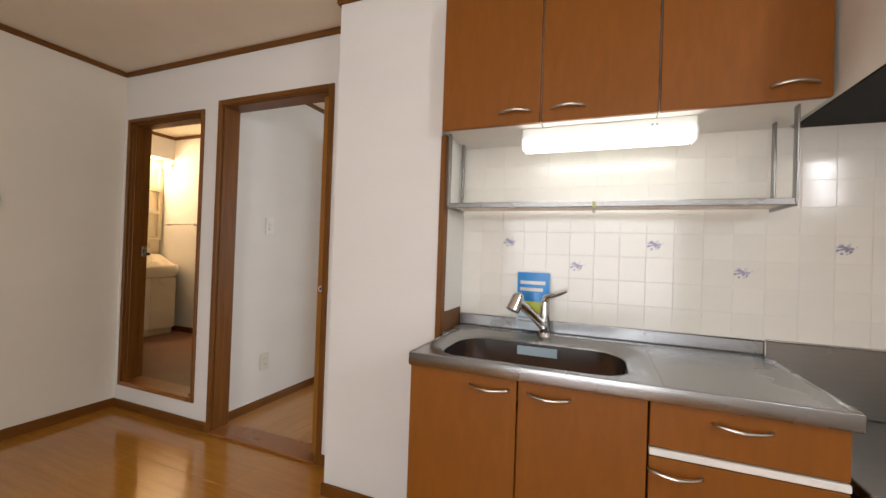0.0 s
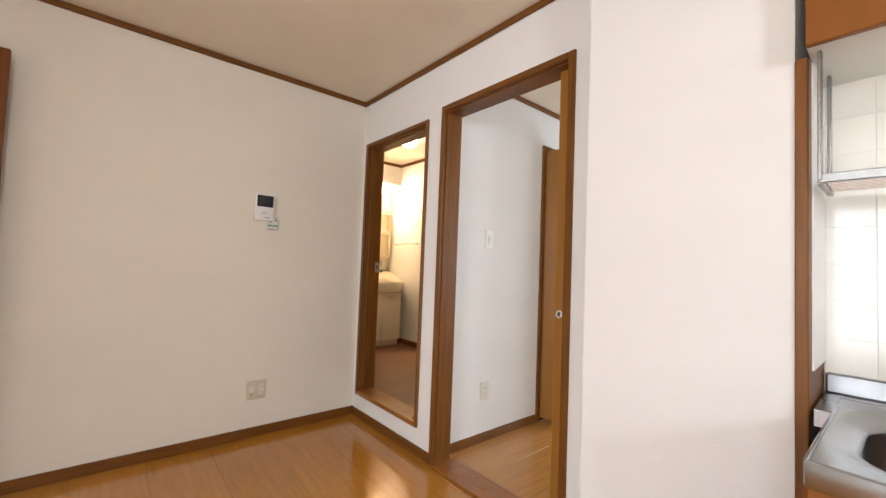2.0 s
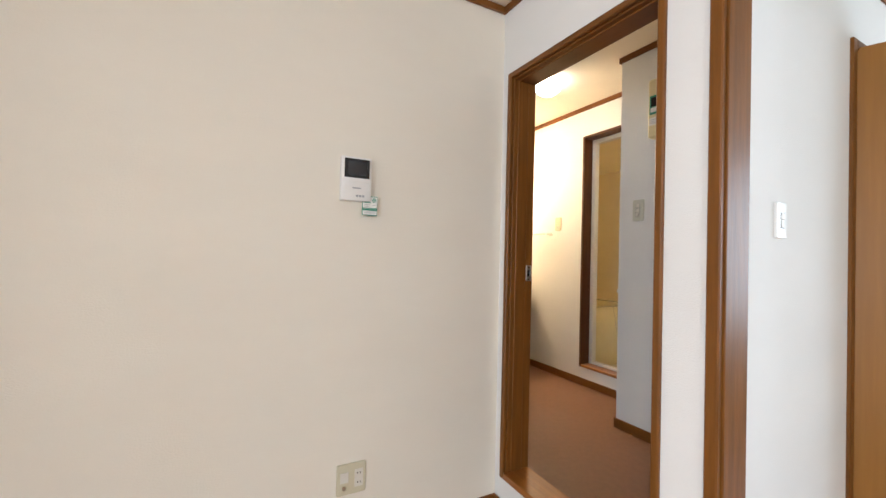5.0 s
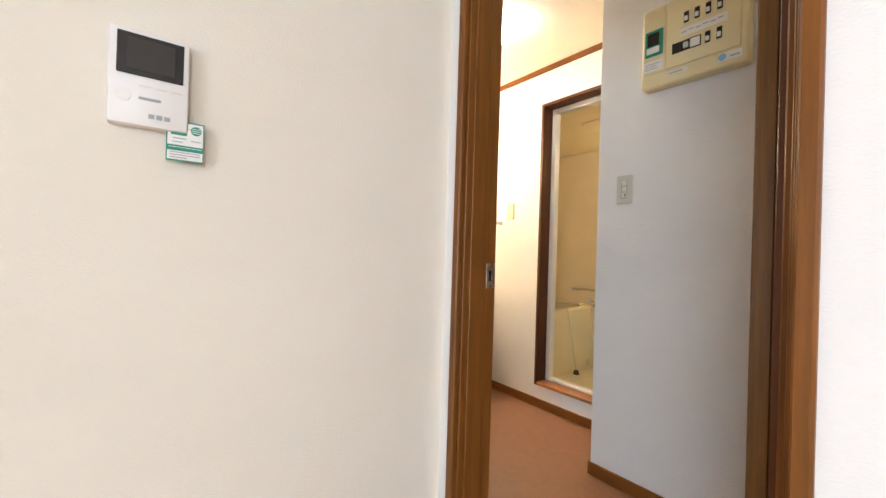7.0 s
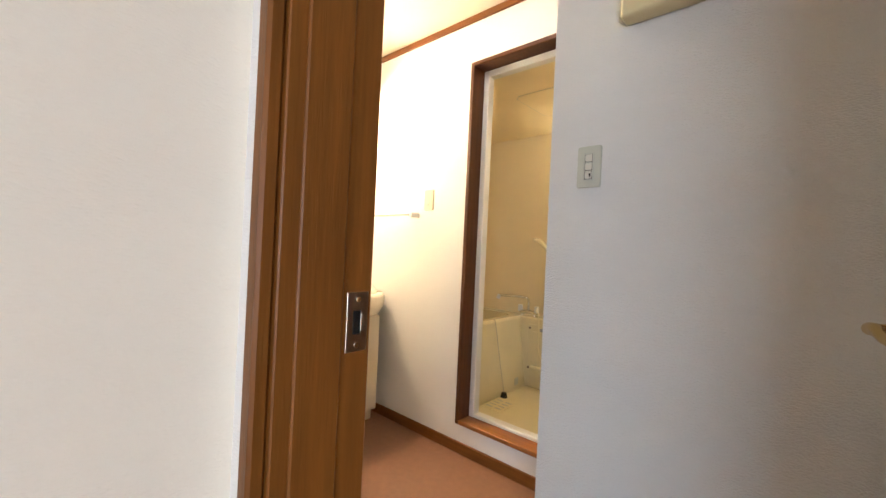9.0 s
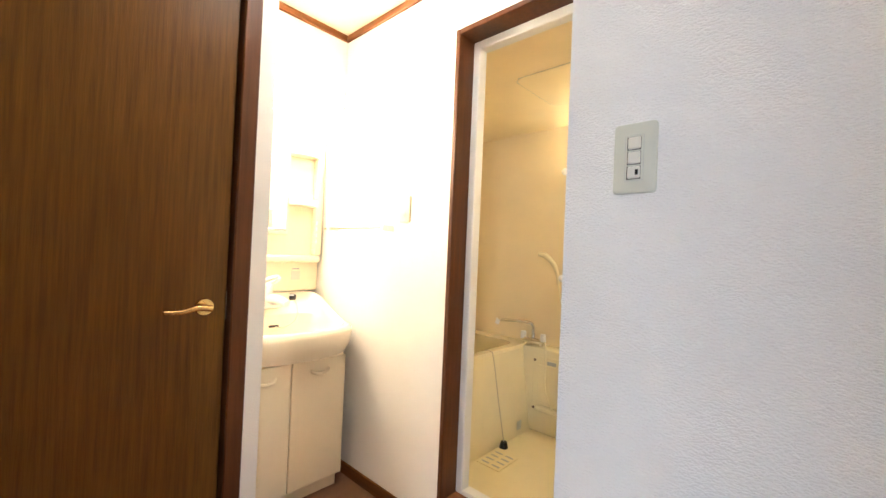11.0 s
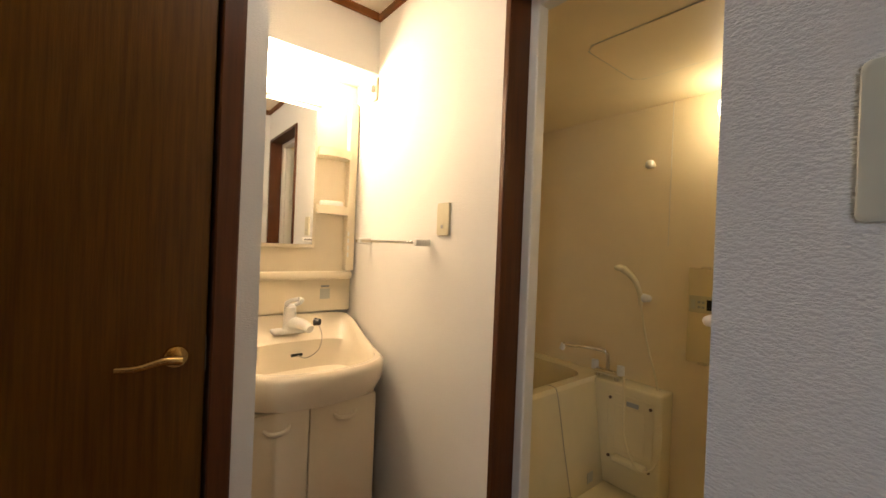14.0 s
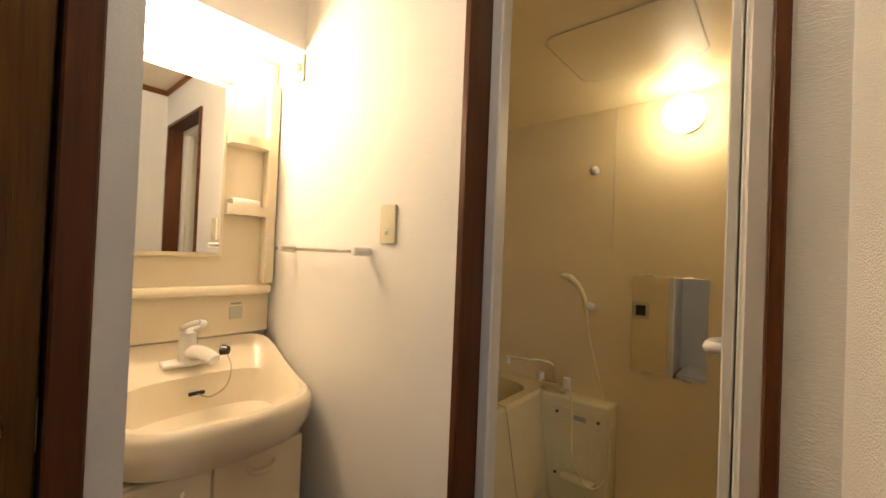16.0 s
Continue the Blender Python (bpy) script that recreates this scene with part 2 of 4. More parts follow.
for d in ((2.33, 2.37, -0.27, 0.24, 1.56, 1.60), (2.33, 2.37, -0.27, 0.24, 2.04, 2.08), (2.33, 2.37, -0.27, -0.23, 1.60, 2.04), (2.33, 2.37, 0.20, 0.24, 1.60, 2.04), (2.33, 2.37, 0.01, 0.045, 1.60, 2.04), (2.34, 2.36, -0.23, 0.20, 1.79, 1.815)):
    pbox("window_frame", d, ALU, win2)
# Unseen wall, added to block south window light from the west wall's near part.
structure("wall_light_block", box(B(), KX, -1.0, -1.02, -0.92, -0.02, KC), PAPER, "plain unseen wall added to keep window light off the west wall")
bm = B()
box(bm, KX, -0.7, -3.2, -3.08, 0, KC)
box(bm, 1.9, 2.3, -3.2, -3.08, 0, KC)
box(bm, -0.7, 1.9, -3.2, -3.08, 0, 0.4)
box(bm, -0.7, 1.9, -3.2, -3.08, 2.1, KC)
structure("wall_south", bm, PAPER, "cream wall with a wide window opening")
structure("ceiling", box(B(), KX, 2.3, -3.08, KY, KC, KC + 0.06), CEIL, "cream papered kitchen ceiling", "ceiling")
win = tagged(new("window_1"), "wide white framed kitchen window", "window", kind="structure")
for nm, d in (("window_frame", (-0.7, 1.9, -3.17, -3.12, 0.4, 0.45)), ("window_frame", (-0.7, 1.9, -3.17, -3.12, 2.05, 2.1)), ("window_frame", (-0.7, -0.65, -3.17, -3.12, 0.45, 2.05)),
              ("window_frame", (1.85, 1.9, -3.17, -3.12, 0.45, 2.05)), ("window_frame", (0.57, 0.63, -3.17, -3.12, 0.45, 2.05)), ("window_frame", (-0.65, 1.85, -3.16, -3.13, 1.2, 1.24))):
    pbox(nm, d, ALU, win)

# wash room and passage
bm = B()
box(bm, -1.575, -1.474, T, 2.88, -0.02, 2.6)
box(bm, -1.575, -1.474, 2.88, 4.02, 2.1, 2.6)
box(bm, -1.575, -1.474, 4.02, 5.0, -0.02, 2.6)
structure("wall_hall", bm, PAPER, "white wallpaper wall between passage and hall")
bm = B()
box(bm, PX, -1.575, PY, PY + 0.09, 0, WC)
box(bm, PX, PX + 0.09, PY + 0.09, BY + 0.1, 0, WC)
structure("wall_switch", bm, PAPER_S, "white textured wallpaper wall with switch and breaker panel")
CX0, CX1, CZ0, CZ1 = -3.235, -2.612, 0.294, 2.216
bm = B()
box(bm, -4.45, CX0, BY, BY + 0.1, 0, WC)
box(bm, CX1, PX, BY, BY + 0.1, 0, WC)
box(bm, CX0, CX1, BY, BY + 0.1, 0, CZ0)
box(bm, CX0, CX1, BY, BY + 0.1, CZ1, WC)
structure("wall_bath", bm, PAPER, "warm white wallpaper wall round the bath doorway")
bm = B()
box(bm, -4.45, -4.31, 2.6, BY, 0, WC)
structure("wall_vanity", bm, PAPER, "cream wallpaper wall behind the washstand")
structure("wall_soffit", box(B(), -4.31, -4.066, 2.665, BY, 2.205, WC), PAPER, "boxed wallpapered soffit above the washstand")
DY0, DY1 = 1.74, 2.585
bm = B()
box(bm, -4.31, -3.52, 2.62, 2.665, 0, WC)
box(bm, -3.62, -3.52, DY1, 2.62, 0, WC)
box(bm, -3.62, -3.52, 1.0, DY0, 0, WC)
box(bm, -3.62, -3.52, DY0, DY1, 2.17, WC)
structure("wall_toilet", bm, PAPER, "white wallpaper wall round a dark door")
# Added to stop sky light leaking past the toilet door's edge.
structure("wall_toilet_light_block", box(B(), -3.76, -3.70, 1.5, 2.62, 0, WC), PAPER, "plain wall added behind the toilet door to block sky light")
structure("wall_nook", box(B(), -3.52, KX - 0.1, 0.95, 1.05, 0, WC), PAPER, "white wallpaper wall behind the washing machine tray")
structure("ceiling_wash", box(B(), -4.45, -1.575, 0.95, BY + 0.1, WC, WC + 0.06), CEIL, "cream papered wash room ceiling", "ceiling")
bm = B()
box(bm, -4.31, KX - 0.1, 1.05, BY, WF - 0.1, WF)
box(bm, KX - 0.1, -1.575, T, BY, WF - 0.1, WF)
structure("floor_wash", bm, VINYL, "matt reddish brown vinyl floor", "floor")

# hall
bm = B()
box(bm, -1.474, -0.65, 5.0, 5.1, -0.02, 2.6)
box(bm, 0.95, 1.3, 5.0, 5.1, -0.02, 2.6)
box(bm, -0.65, 0.95, 5.0, 5.1, -0.02, 0.6)
box(bm, -0.65, 0.95, 5.0, 5.1, 2.05, 2.6)
structure("wall_hall_far", bm, PAPER, "white hall wall with a window opening")
win3 = tagged(new("window_3"), "white framed hall window", "window", kind="structure")
for d in ((-0.65, 0.95, 5.03, 5.07, 0.6, 0.65), (-0.65, 0.95, 5.03, 5.07, 2.0, 2.05), (-0.65, -0.6, 5.03, 5.07, 0.65, 2.0), (0.9, 0.95, 5.03, 5.07, 0.65, 2.0), (0.125, 0.175, 5.03, 5.07, 0.65, 2.0)):
    pbox("window_frame", d, ALU, win3)
structure("wall_hall_east", box(B(), 1.2, 1.3, T, 5.0, -0.02, 2.6), PAPER, "plain white hall wall")
structure("ceiling_hall", box(B(), -1.474, 1.2, T, 5.0, KC, KC + 0.06), CEIL, "white papered hall ceiling", "ceiling")
bm = B()
box(bm, -2.4, -2.35, 2.95, 4.1, 0, 2.3)
box(bm, -2.35, -1.575, 4.04, 4.1, 0, 2.3)
box(bm, -2.35, -1.575, 2.941, 2.96, 0, 2.3)
box(bm, -2.35, -1.575, 2.96, 4.04, 2.24, 2.3)
box(bm, -2.35, -1.575, 2.96, 4.04, -0.02, 0.02)
structure("wall_closet", bm, PAPER, "plain white papered closet interior")

# ---- floors of boards ----
floor = structure("floor", box(B(), KX, 2.3, -3.08, KY, -0.06, -0.004), GROOVE, "glossy orange brown wooden board floor", "floor")
me_cache = {}


def boards(parent, x0, x1, y0, y1, w, length, material, along):
    rows = math.ceil(((y1 - y0) if along == "x" else (x1 - x0)) / w)
    for r in range(rows):
        a0 = (y0 if along == "x" else x0) + r * w
        a1 = min(a0 + w, y1 if along == "x" else x1)
        s, e = (x0, x1) if along == "x" else (y0, y1)
        p = s - (r * 0.61 % 1) * length
        while p < e:
            q0, q1 = max(p, s), min(p + length, e)
            p += length
            if q1 - q0 < 0.02:
                continue
            g = 0.0005
            key = (round(q1 - q0, 3), round(a1 - a0, 3), along, material.name)
            if key not in me_cache:
                bm = B()
                lx, ly = (q1 - q0, a1 - a0) if along == "x" else (a1 - a0, q1 - q0)
                box(bm, -lx / 2 + g, lx / 2 - g, -ly / 2 + g, ly / 2 - g, -0.012, 0, 0.0007)
                me = bpy.data.meshes.new("board")
                bm.to_mesh(me)
                bm.free()
                me.materials.append(material)
                me_cache[key] = me
            ob = new("board", me_cache[key])
            c, d = (q0 + q1) / 2, (a0 + a1) / 2
            ob.location = (c, d, 0) if along == "x" else (d, c, 0)
            ob.parent = parent


# ---- trims ----
def rail(name, pieces, material, label, category="trim"):
    bm = B()
    for p in pieces:
        box(bm, *p, 0.003)
    return structure(name, bm, material, label, category)


rail("baseboard", [(KX, KX + 0.011, -3.08, KY, 0, 0.062), (KX + 0.011, -1.444, KY - 0.011, KY, 0, 0.062), (-0.385, -0.374, 1.601, KY, 0, 0.062),
                   (-0.556, -0.385, KY - 0.011, KY, 0, 0.062), (-0.374, 0.178, 1.601, 1.612, 0, 0.062)], TRIM_H, "brown wooden skirting board", "baseboard")
rail("baseboard_wash", [(-4.31, PX, BY - 0.011, BY, WF, WF + 0.062), (PX - 0.011, PX, PY - 0.011, BY - 0.011, WF, WF + 0.062), (PX, -1.575, PY - 0.011, PY, WF, WF + 0.062),
                        (-3.52, -3.509, 2.61, 2.665, WF, WF + 0.062)], TRIM_H, "dark brown wash room skirting", "baseboard")
rail("baseboard_hall", [(-1.474, -1.463, T, 2.86, 0, 0.06)], TRIM_H, "thin brown hall skirting", "baseboard")
rail("trim", [(KX, KX + 0.016, -3.08, KY, KC - 0.034, KC), (KX + 0.016, -0.374, KY - 0.016, KY, KC - 0.034, KC), (-0.39, -0.374, 1.596, KY - 0.016, KC - 0.034, KC),
              (-0.374, 0.19, 1.596, 1.612, KC - 0.034, KC)], TRIM_H, "brown ceiling moulding", "trim")
rail("trim_wash", [(-4.066, PX, BY - 0.014, BY, WC - 0.037, WC), (-4.066, -4.052, 2.69, BY - 0.014, WC - 0.037, WC), (PX - 0.014, PX, PY - 0.014, BY - 0.014, WC - 0.037, WC),
                   (PX, -1.575, PY - 0.014, PY, WC - 0.037, WC)], TRIM_H, "orange brown ceiling moulding in the wash room", "trim")
rail("trim_hall", [(-1.474, -1.458, T, 5.0, KC - 0.034, KC)], TRIM_H, "brown hall ceiling moulding", "trim")


# ---- door frames ----
def door_frame(name, x0, x1, z0, z1, y0, y1, w, label, sill=True, stop=0.055):
    """A wooden lining with casing for an opening in a wall across y; outer edges x0, x1, z1."""
    f = tagged(new(name), label, "door frame", kind="structure")
    for a, b in ((x0, x0 + w), (x1 - w, x1)):
        pbox("casing", (a, b, y0, y0 + 0.02, z0, z1), TRIM, f, 0.004)
    pbox("casing", (x0 + w, x1 - w, y0, y0 + 0.02, z1 - w, z1), TRIM_H, f, 0.004)
    for a, b in ((x0 + 0.012, x0 + w + 0.006), (x1 - w - 0.006, x1 - 0.012)):
        pbox("jamb", (a, b, y0 + 0.02, y1, z0 + 0.012, z1 - 0.012), TRIM, f, 0.002)
    pbox("head", (x0 + w + 0.006, x1 - w - 0.006, y0 + 0.02, y1, z1 - w - 0.006, z1 - 0.012), TRIM_H, f, 0.002)
    s = y0 + stop
    if not stop:
        return f
    pbox("stop", (x0 + w + 0.006, x0 + w + 0.013, s, s + 0.06, z0 + 0.012, z1 - w - 0.006), TRIM, f, 0.002)
    pbox("stop", (x1 - w - 0.013, x1 - w - 0.006, s, s + 0.06, z0 + 0.012, z1 - w - 0.006), TRIM, f, 0.002)
    pbox("stop", (x0 + w + 0.013, x1 - w - 0.013, s, s + 0.06, z1 - w - 0.013, z1 - w - 0.006), TRIM_H, f, 0.002)
    if sill:
        pbox("sill", (x0 + w, x1 - w, y0, y1, z0, z0 + 0.03), SILL, f, 0.004)
    return f


fa = door_frame("door_frame_1", -2.347, -1.57, 0.163, 2.061, 1.808, T, 0.026, "stained wooden frame of the wash room doorway, raised sill", stop=0.04)
pbox("strike_plate", (-2.317, -2.3135, 1.917, 1.949, 1.08, 1.155), NICKEL, fa, 0.0005, "worn steel strike plate")
pbox("strike_hole", (-2.314, -2.3128, 1.926, 1.937, 1.102, 1.132), BLACK, fa, 0.0)
pbox("strike_lip", (-2.3135, -2.3115, 1.937, 1.945, 1.106, 1.128), NICKEL, fa, 0.0005)
for z in (1.088, 1.146):
    part("screw", cyl(B(), (-2.3138, 1.933, z), (-2.3124, 1.933, z), 0.0035, n=12), CHROME, fa)
pbox("hinge_lining", (-1.631, -1.603, 1.912, 1.955, 0.2, 2.022), TRIM, fa, 0.003)
# Recessed strip in the darker trim: the shade of the gap is in its colour.
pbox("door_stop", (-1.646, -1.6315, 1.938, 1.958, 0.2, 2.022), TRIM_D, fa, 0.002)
fb = door_frame("door_frame_2", -1.444, -0.556, 0.0, 2.10, 1.808, 1.942, 0.035, "stained wooden frame of the hall doorway", sill=False, stop=0)
pbox("threshold", (-1.409, -0.591, 1.80, T + 0.012, -0.002, 0.014), SILL, fb, 0.004)
fc = tagged(new("door_frame_3"), "dark stained wooden frame of the bath doorway", "door frame", kind="structure")
CY1 = BY + 0.1
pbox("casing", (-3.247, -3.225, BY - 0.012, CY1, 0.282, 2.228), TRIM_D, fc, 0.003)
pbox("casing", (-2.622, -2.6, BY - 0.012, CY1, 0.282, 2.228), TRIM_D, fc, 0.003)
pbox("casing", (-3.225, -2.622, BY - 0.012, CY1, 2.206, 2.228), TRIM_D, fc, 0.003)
pbox("casing", (-3.225, -2.622, BY - 0.012, CY1, 0.282, 0.304), SILL, fc, 0.003)
for d in ((-3.225, -3.19, CY1 - 0.02, CY1 + 0.03, 0.304, 2.206), (-2.657, -2.622, CY1 - 0.02, CY1 + 0.03, 0.304, 2.206), (-3.19, -2.657, CY1 - 0.02, CY1 + 0.03, 2.17, 2.206), (-3.19, -2.657, CY1 - 0.02, CY1 + 0.03, 0.304, 0.325)):
    pbox("metal_frame", d, ALU, fc, 0.004, "white aluminium inner frame")
fd = tagged(new("door_frame_4"), "brown stained wooden frame of the toilet door", "door frame", kind="structure")
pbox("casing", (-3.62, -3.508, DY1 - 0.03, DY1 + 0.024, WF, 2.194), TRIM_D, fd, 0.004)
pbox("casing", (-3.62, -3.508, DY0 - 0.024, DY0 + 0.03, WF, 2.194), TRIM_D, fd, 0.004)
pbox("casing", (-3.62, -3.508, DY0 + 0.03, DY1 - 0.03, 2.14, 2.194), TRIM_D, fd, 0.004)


# ---- doors ----
def lever(parent, c, out, along):
    """A lever on a round rose at c: out is the face's outward way, along the way that the lever points."""
    c, out, along = Vector(c), Vector(out), Vector(along)
    part("rose", cyl(B(), c, c + out * 0.008, 0.027, 0.025, 28), BRASS, parent, "round brass rose", True)
    bm = B()
    cyl(bm, c + out * 0.008, c + out * 0.045, 0.0105, n=16)
    tube(bm, [c + out * 0.045 - along * 0.008, c + out * 0.047 + along * 0.03 + Vector((0, 0, 0.004)), c + out * 0.046 + along * 0.075 - Vector((0, 0, 0.006)), c + out * 0.044 + along * 0.115 - Vector((0, 0, 0.004))], [0.011, 0.0095, 0.0085, 0.007])
    part("lever", bm, BRASS, parent, "curved brass lever", True)


# sliding hall door, slid into its pocket
d4 = thing("door_4", "sliding light brown hall door slid into its pocket", "door")
pbox("leaf", (-0.668, -0.5985, 1.872, 1.895, 0.014, 2.058), FOLD, d4, 0.002)
part("finger_pull", cyl(B(), (-0.643, 1.8725, 0.955), (-0.643, 1.869, 0.955), 0.016, n=24), PLAST, d4, "round pale finger pull", True)
part("finger_recess", cyl(B(), (-0.640, 1.8695, 0.955), (-0.639, 1.868, 0.955), 0.0115, n=24), BLACK, d4)

# wash room door, open into the passage
d1 = thing("door_1", "open brown wooden wash room door, brass lever", "door")
bm = B()
box(bm, 0, 0.7, 0, 0.031, WF + 0.055, 2.02, 0.002)
d1.matrix_world = Matrix.Translation((-1.654, 1.972, 0)) @ Matrix.Rotation(math.atan2(0.692, -0.085), 4, "Z")
part("leaf", bm, DOORW, d1)
lever(d1, (0.64, 0.031, 1.115), (0, 1, 0), (-1, 0, 0))
lever(d1, (0.64, 0, 1.115), (0, -1, 0), (-1, 0, 0))
# toilet door, closed
d2 = thing("door_2", "closed dark brown wooden toilet door, brass lever", "door")
pbox("leaf", (-3.575, -3.54, DY0 + 0.034, DY1 - 0.036, WF + 0.008, 2.136), DOORW, d2, 0.002)
lever(d2, (-3.54, 2.486, 1.105), (1, 0, 0), (0, -1, 0))
pbox("latch_plate", (-3.56, -3.538, DY1 - 0.0365, DY1 - 0.035, 1.06, 1.15), NICKEL, d2, 0.0)
# glazed living room door, open along the wall
d3 = thing("door_3", "open glazed wooden door with frosted pane and brass lever", "door")
GX0, GX1, GY0, GY1 = -2.31, -2.275, -0.86, -0.055
pbox("stile", (GX0, GX1, GY1 - 0.14, GY1, 0.008, 2.058), DOORG, d3, 0.003)
pbox("stile", (GX0, GX1, GY0, GY0 + 0.14, 0.008, 2.058), DOORG, d3, 0.003)
pbox("rail", (GX0, GX1, GY0 + 0.14, GY1 - 0.14, 1.885, 2.058), DOORG, d3, 0.003)
pbox("rail", (GX0, GX1, GY0 + 0.14, GY1 - 0.14, 0.008, 0.255), DOORG, d3, 0.003)
pbox("pane", (GX0 + 0.012, GX1 - 0.012, GY0 + 0.14, GY1 - 0.14, 0.255, 1.885), SHADED_PANE, d3, 0.0, "frosted glass pane")
lever(d3, (GX1, -0.122, 0.928), (1, 0, 0), (0, -1, 0))
pbox("latch_plate", (GX0 + 0.006, GX1 - 0.006, GY1 - 0.001, GY1 + 0.0015, 0.89, 0.98), NICKEL, d3, 0.0)
part("latch_bolt", cyl(B(), (-2.292, GY1, 0.935), (-2.292, GY1 + 0.01, 0.935), 0.006, n=12), NICKEL, d3)
ds = thing("door_stopper", "small chrome door stopper on the floor", "door stop")
bm = B()
cyl(bm, (-2.34, -0.05, 0), (-2.34, -0.05, 0.05), 0.011, 0.008)
part("post", bm, CHROME, ds)
part("tip", cyl(B(), (-2.34, -0.05, 0.05), (-2.34, -0.05, 0.075), 0.012), BLACK, ds)
# folding closet door in the hall
fe = tagged(new("door_frame_5"), "brown wooden frame of the hall closet", "door frame", kind="structure")
pbox("casing", (-1.575, -1.462, 2.86, 2.90, 0, 2.115), TRIM, fe, 0.003)
pbox("casing", (-1.575, -1.462, 4.0, 4.044, 0, 2.115), TRIM, fe, 0.003)
pbox("casing", (-1.575, -1.462, 2.90, 4.0, 2.075, 2.115), TRIM_H, fe, 0.003)
cd = thing("folding_door", "folded open light brown wooden closet door", "closet door")
bm = B()
box(bm, 0, 0.30, -0.012, 0.012, 0.02, 2.085, 0.002)
p1 = part("panel", bm, FOLD, cd)
p1.matrix_world = Matrix.Translation((-1.478, 2.925, 0)) @ Matrix.Rotation(radians(20), 4, "Z")
bm = B()
box(bm, -0.30, 0, 0.0, 0.024, 0.02, 2.085, 0.002)
p2 = part("panel", bm, FOLD, cd)
p2.matrix_world = Matrix.Translation((-1.196, 3.065, 0)) @ Matrix.Rotation(radians(14), 4, "Z")
for z in (0.12, 1.05, 1.98):
    part("hinge", cyl(B(), (-1.187, 3.06, z - 0.03), (-1.187, 3.06, z + 0.03), 0.007), NICKEL, cd)
sh = thing("closet_shelf", "brown wooden shelf board inside the closet", "shelf")
pbox("board", (-2.35, -1.62, 2.96, 4.04, 0.90, 0.93), TRIM_H, sh)

# ---- kitchen ----
def bow_handle(parent, c, w, up=0.0):
    """An arched bar handle, centre c on a front facing -y."""
    x, y, z = c
    bm = B()
    tube(bm, [(x - w / 2, y, z + up), (x - w / 2 + 0.012, y - 0.016, z + up * 0.6), (x, y - 0.026, z - up * 0.4), (x + w / 2 - 0.012, y - 0.016, z + up * 0.6), (x + w / 2, y, z + up)], [0.0042, 0.0046, 0.005, 0.0046, 0.0042], 8)
    part("handle", bm, NICKEL, parent, "arched brushed metal handle", True)


CF, CT = 1.235, 0.846
# base cabinets
bc = thing("sink_cabinet", "orange brown laminate sink base cabinet, two doors", "cabinet")
pbox("body", (0.243, 0.955, 1.272, 1.86, 0.09, 0.69), CABW, bc, 0.002)
pbox("plinth", (0.243, 0.955, 1.33, 1.86, 0.0, 0.09), BLACK, bc, 0.002)
for a, b, hx in ((0.243, 0.6035, 0.518), (0.6085, 0.9625, 0.70)):
    d = pbox("door", (a, b, 1.252, 1.271, 0.095, 0.803), CABW, bc, 0.002)
    bow_handle(d, (hx, 1.252, 0.766), 0.125, 0.004)
bd = thing("drawer_cabinet", "orange brown laminate drawer base cabinet, white strip", "cabinet")
pbox("body", (0.968, 1.375, 1.272, 1.86, 0.09, 0.80), CABW, bd, 0.002)
pbox("plinth", (0.968, 1.375, 1.33, 1.86, 0.0, 0.09), BLACK, bd, 0.002)
for z0, z1, hx in ((0.681, 0.803, 1.175), (0.395, 0.655, 1.03), (0.095, 0.385, 1.17)):
    d = pbox("drawer", (0.9675, 1.387, 1.252, 1.271, z0, z1), CABW, bd, 0.002)
    bow_handle(d, (hx, 1.252, z1 - 0.037), 0.125, 0.004)
pbox("strip", (0.9675, 1.387, 1.247, 1.271, 0.659, 0.678), WHITE, bd, 0.002, "white grip strip")

# worktop with sink
wt = thing("worktop", "brushed stainless steel worktop with long sink bowl", "worktop")
SX0, SX1, SY0, SY1 = 0.285, 0.935, 1.305, 1.70


def rounded(x0, x1, y0, y1, r, n=7):
    pts = []
    for cx, cy, a in ((x1 - r, y1 - r, 0), (x0 + r, y1 - r, 90), (x0 + r, y0 + r, 180), (x1 - r, y0 + r, 270)):
        for k in range(n + 1):
            t = radians(a + 90 * k / n)
            pts.append((cx + r * math.cos(t), cy + r * math.sin(t)))
    return pts


def loft(bm, loops, cap=True):
    rings = [[bm.verts.new(p) for p in l] for l in loops]
    n = len(rings[0])
    for a, b in zip(rings, rings[1:]):
        for k in range(n):
            bm.faces.new((a[k], a[(k + 1) % n], b[(k + 1) % n], b[k]))
    if cap:
        bm.faces.new(rings[-1])
    return rings


inner = rounded(SX0, SX1, SY0, SY1, 0.13)
bm = B()


def onto(p, x0, x1, y0, y1):
    """Slides a point of the bowl's rim outwards to the edge of the sheet."""
    cx, cy = (SX0 + SX1) / 2, (SY0 + SY1) / 2
    dx, dy = p[0] - cx, p[1] - cy
    s = min((x1 - cx) / dx if dx > 1e-6 else (x0 - cx) / dx if dx < -1e-6 else 9e9, (y1 - cy) / dy if dy > 1e-6 else (y0 - cy) / dy if dy < -1e-6 else 9e9)
    return (cx + dx * s, cy + dy * s)


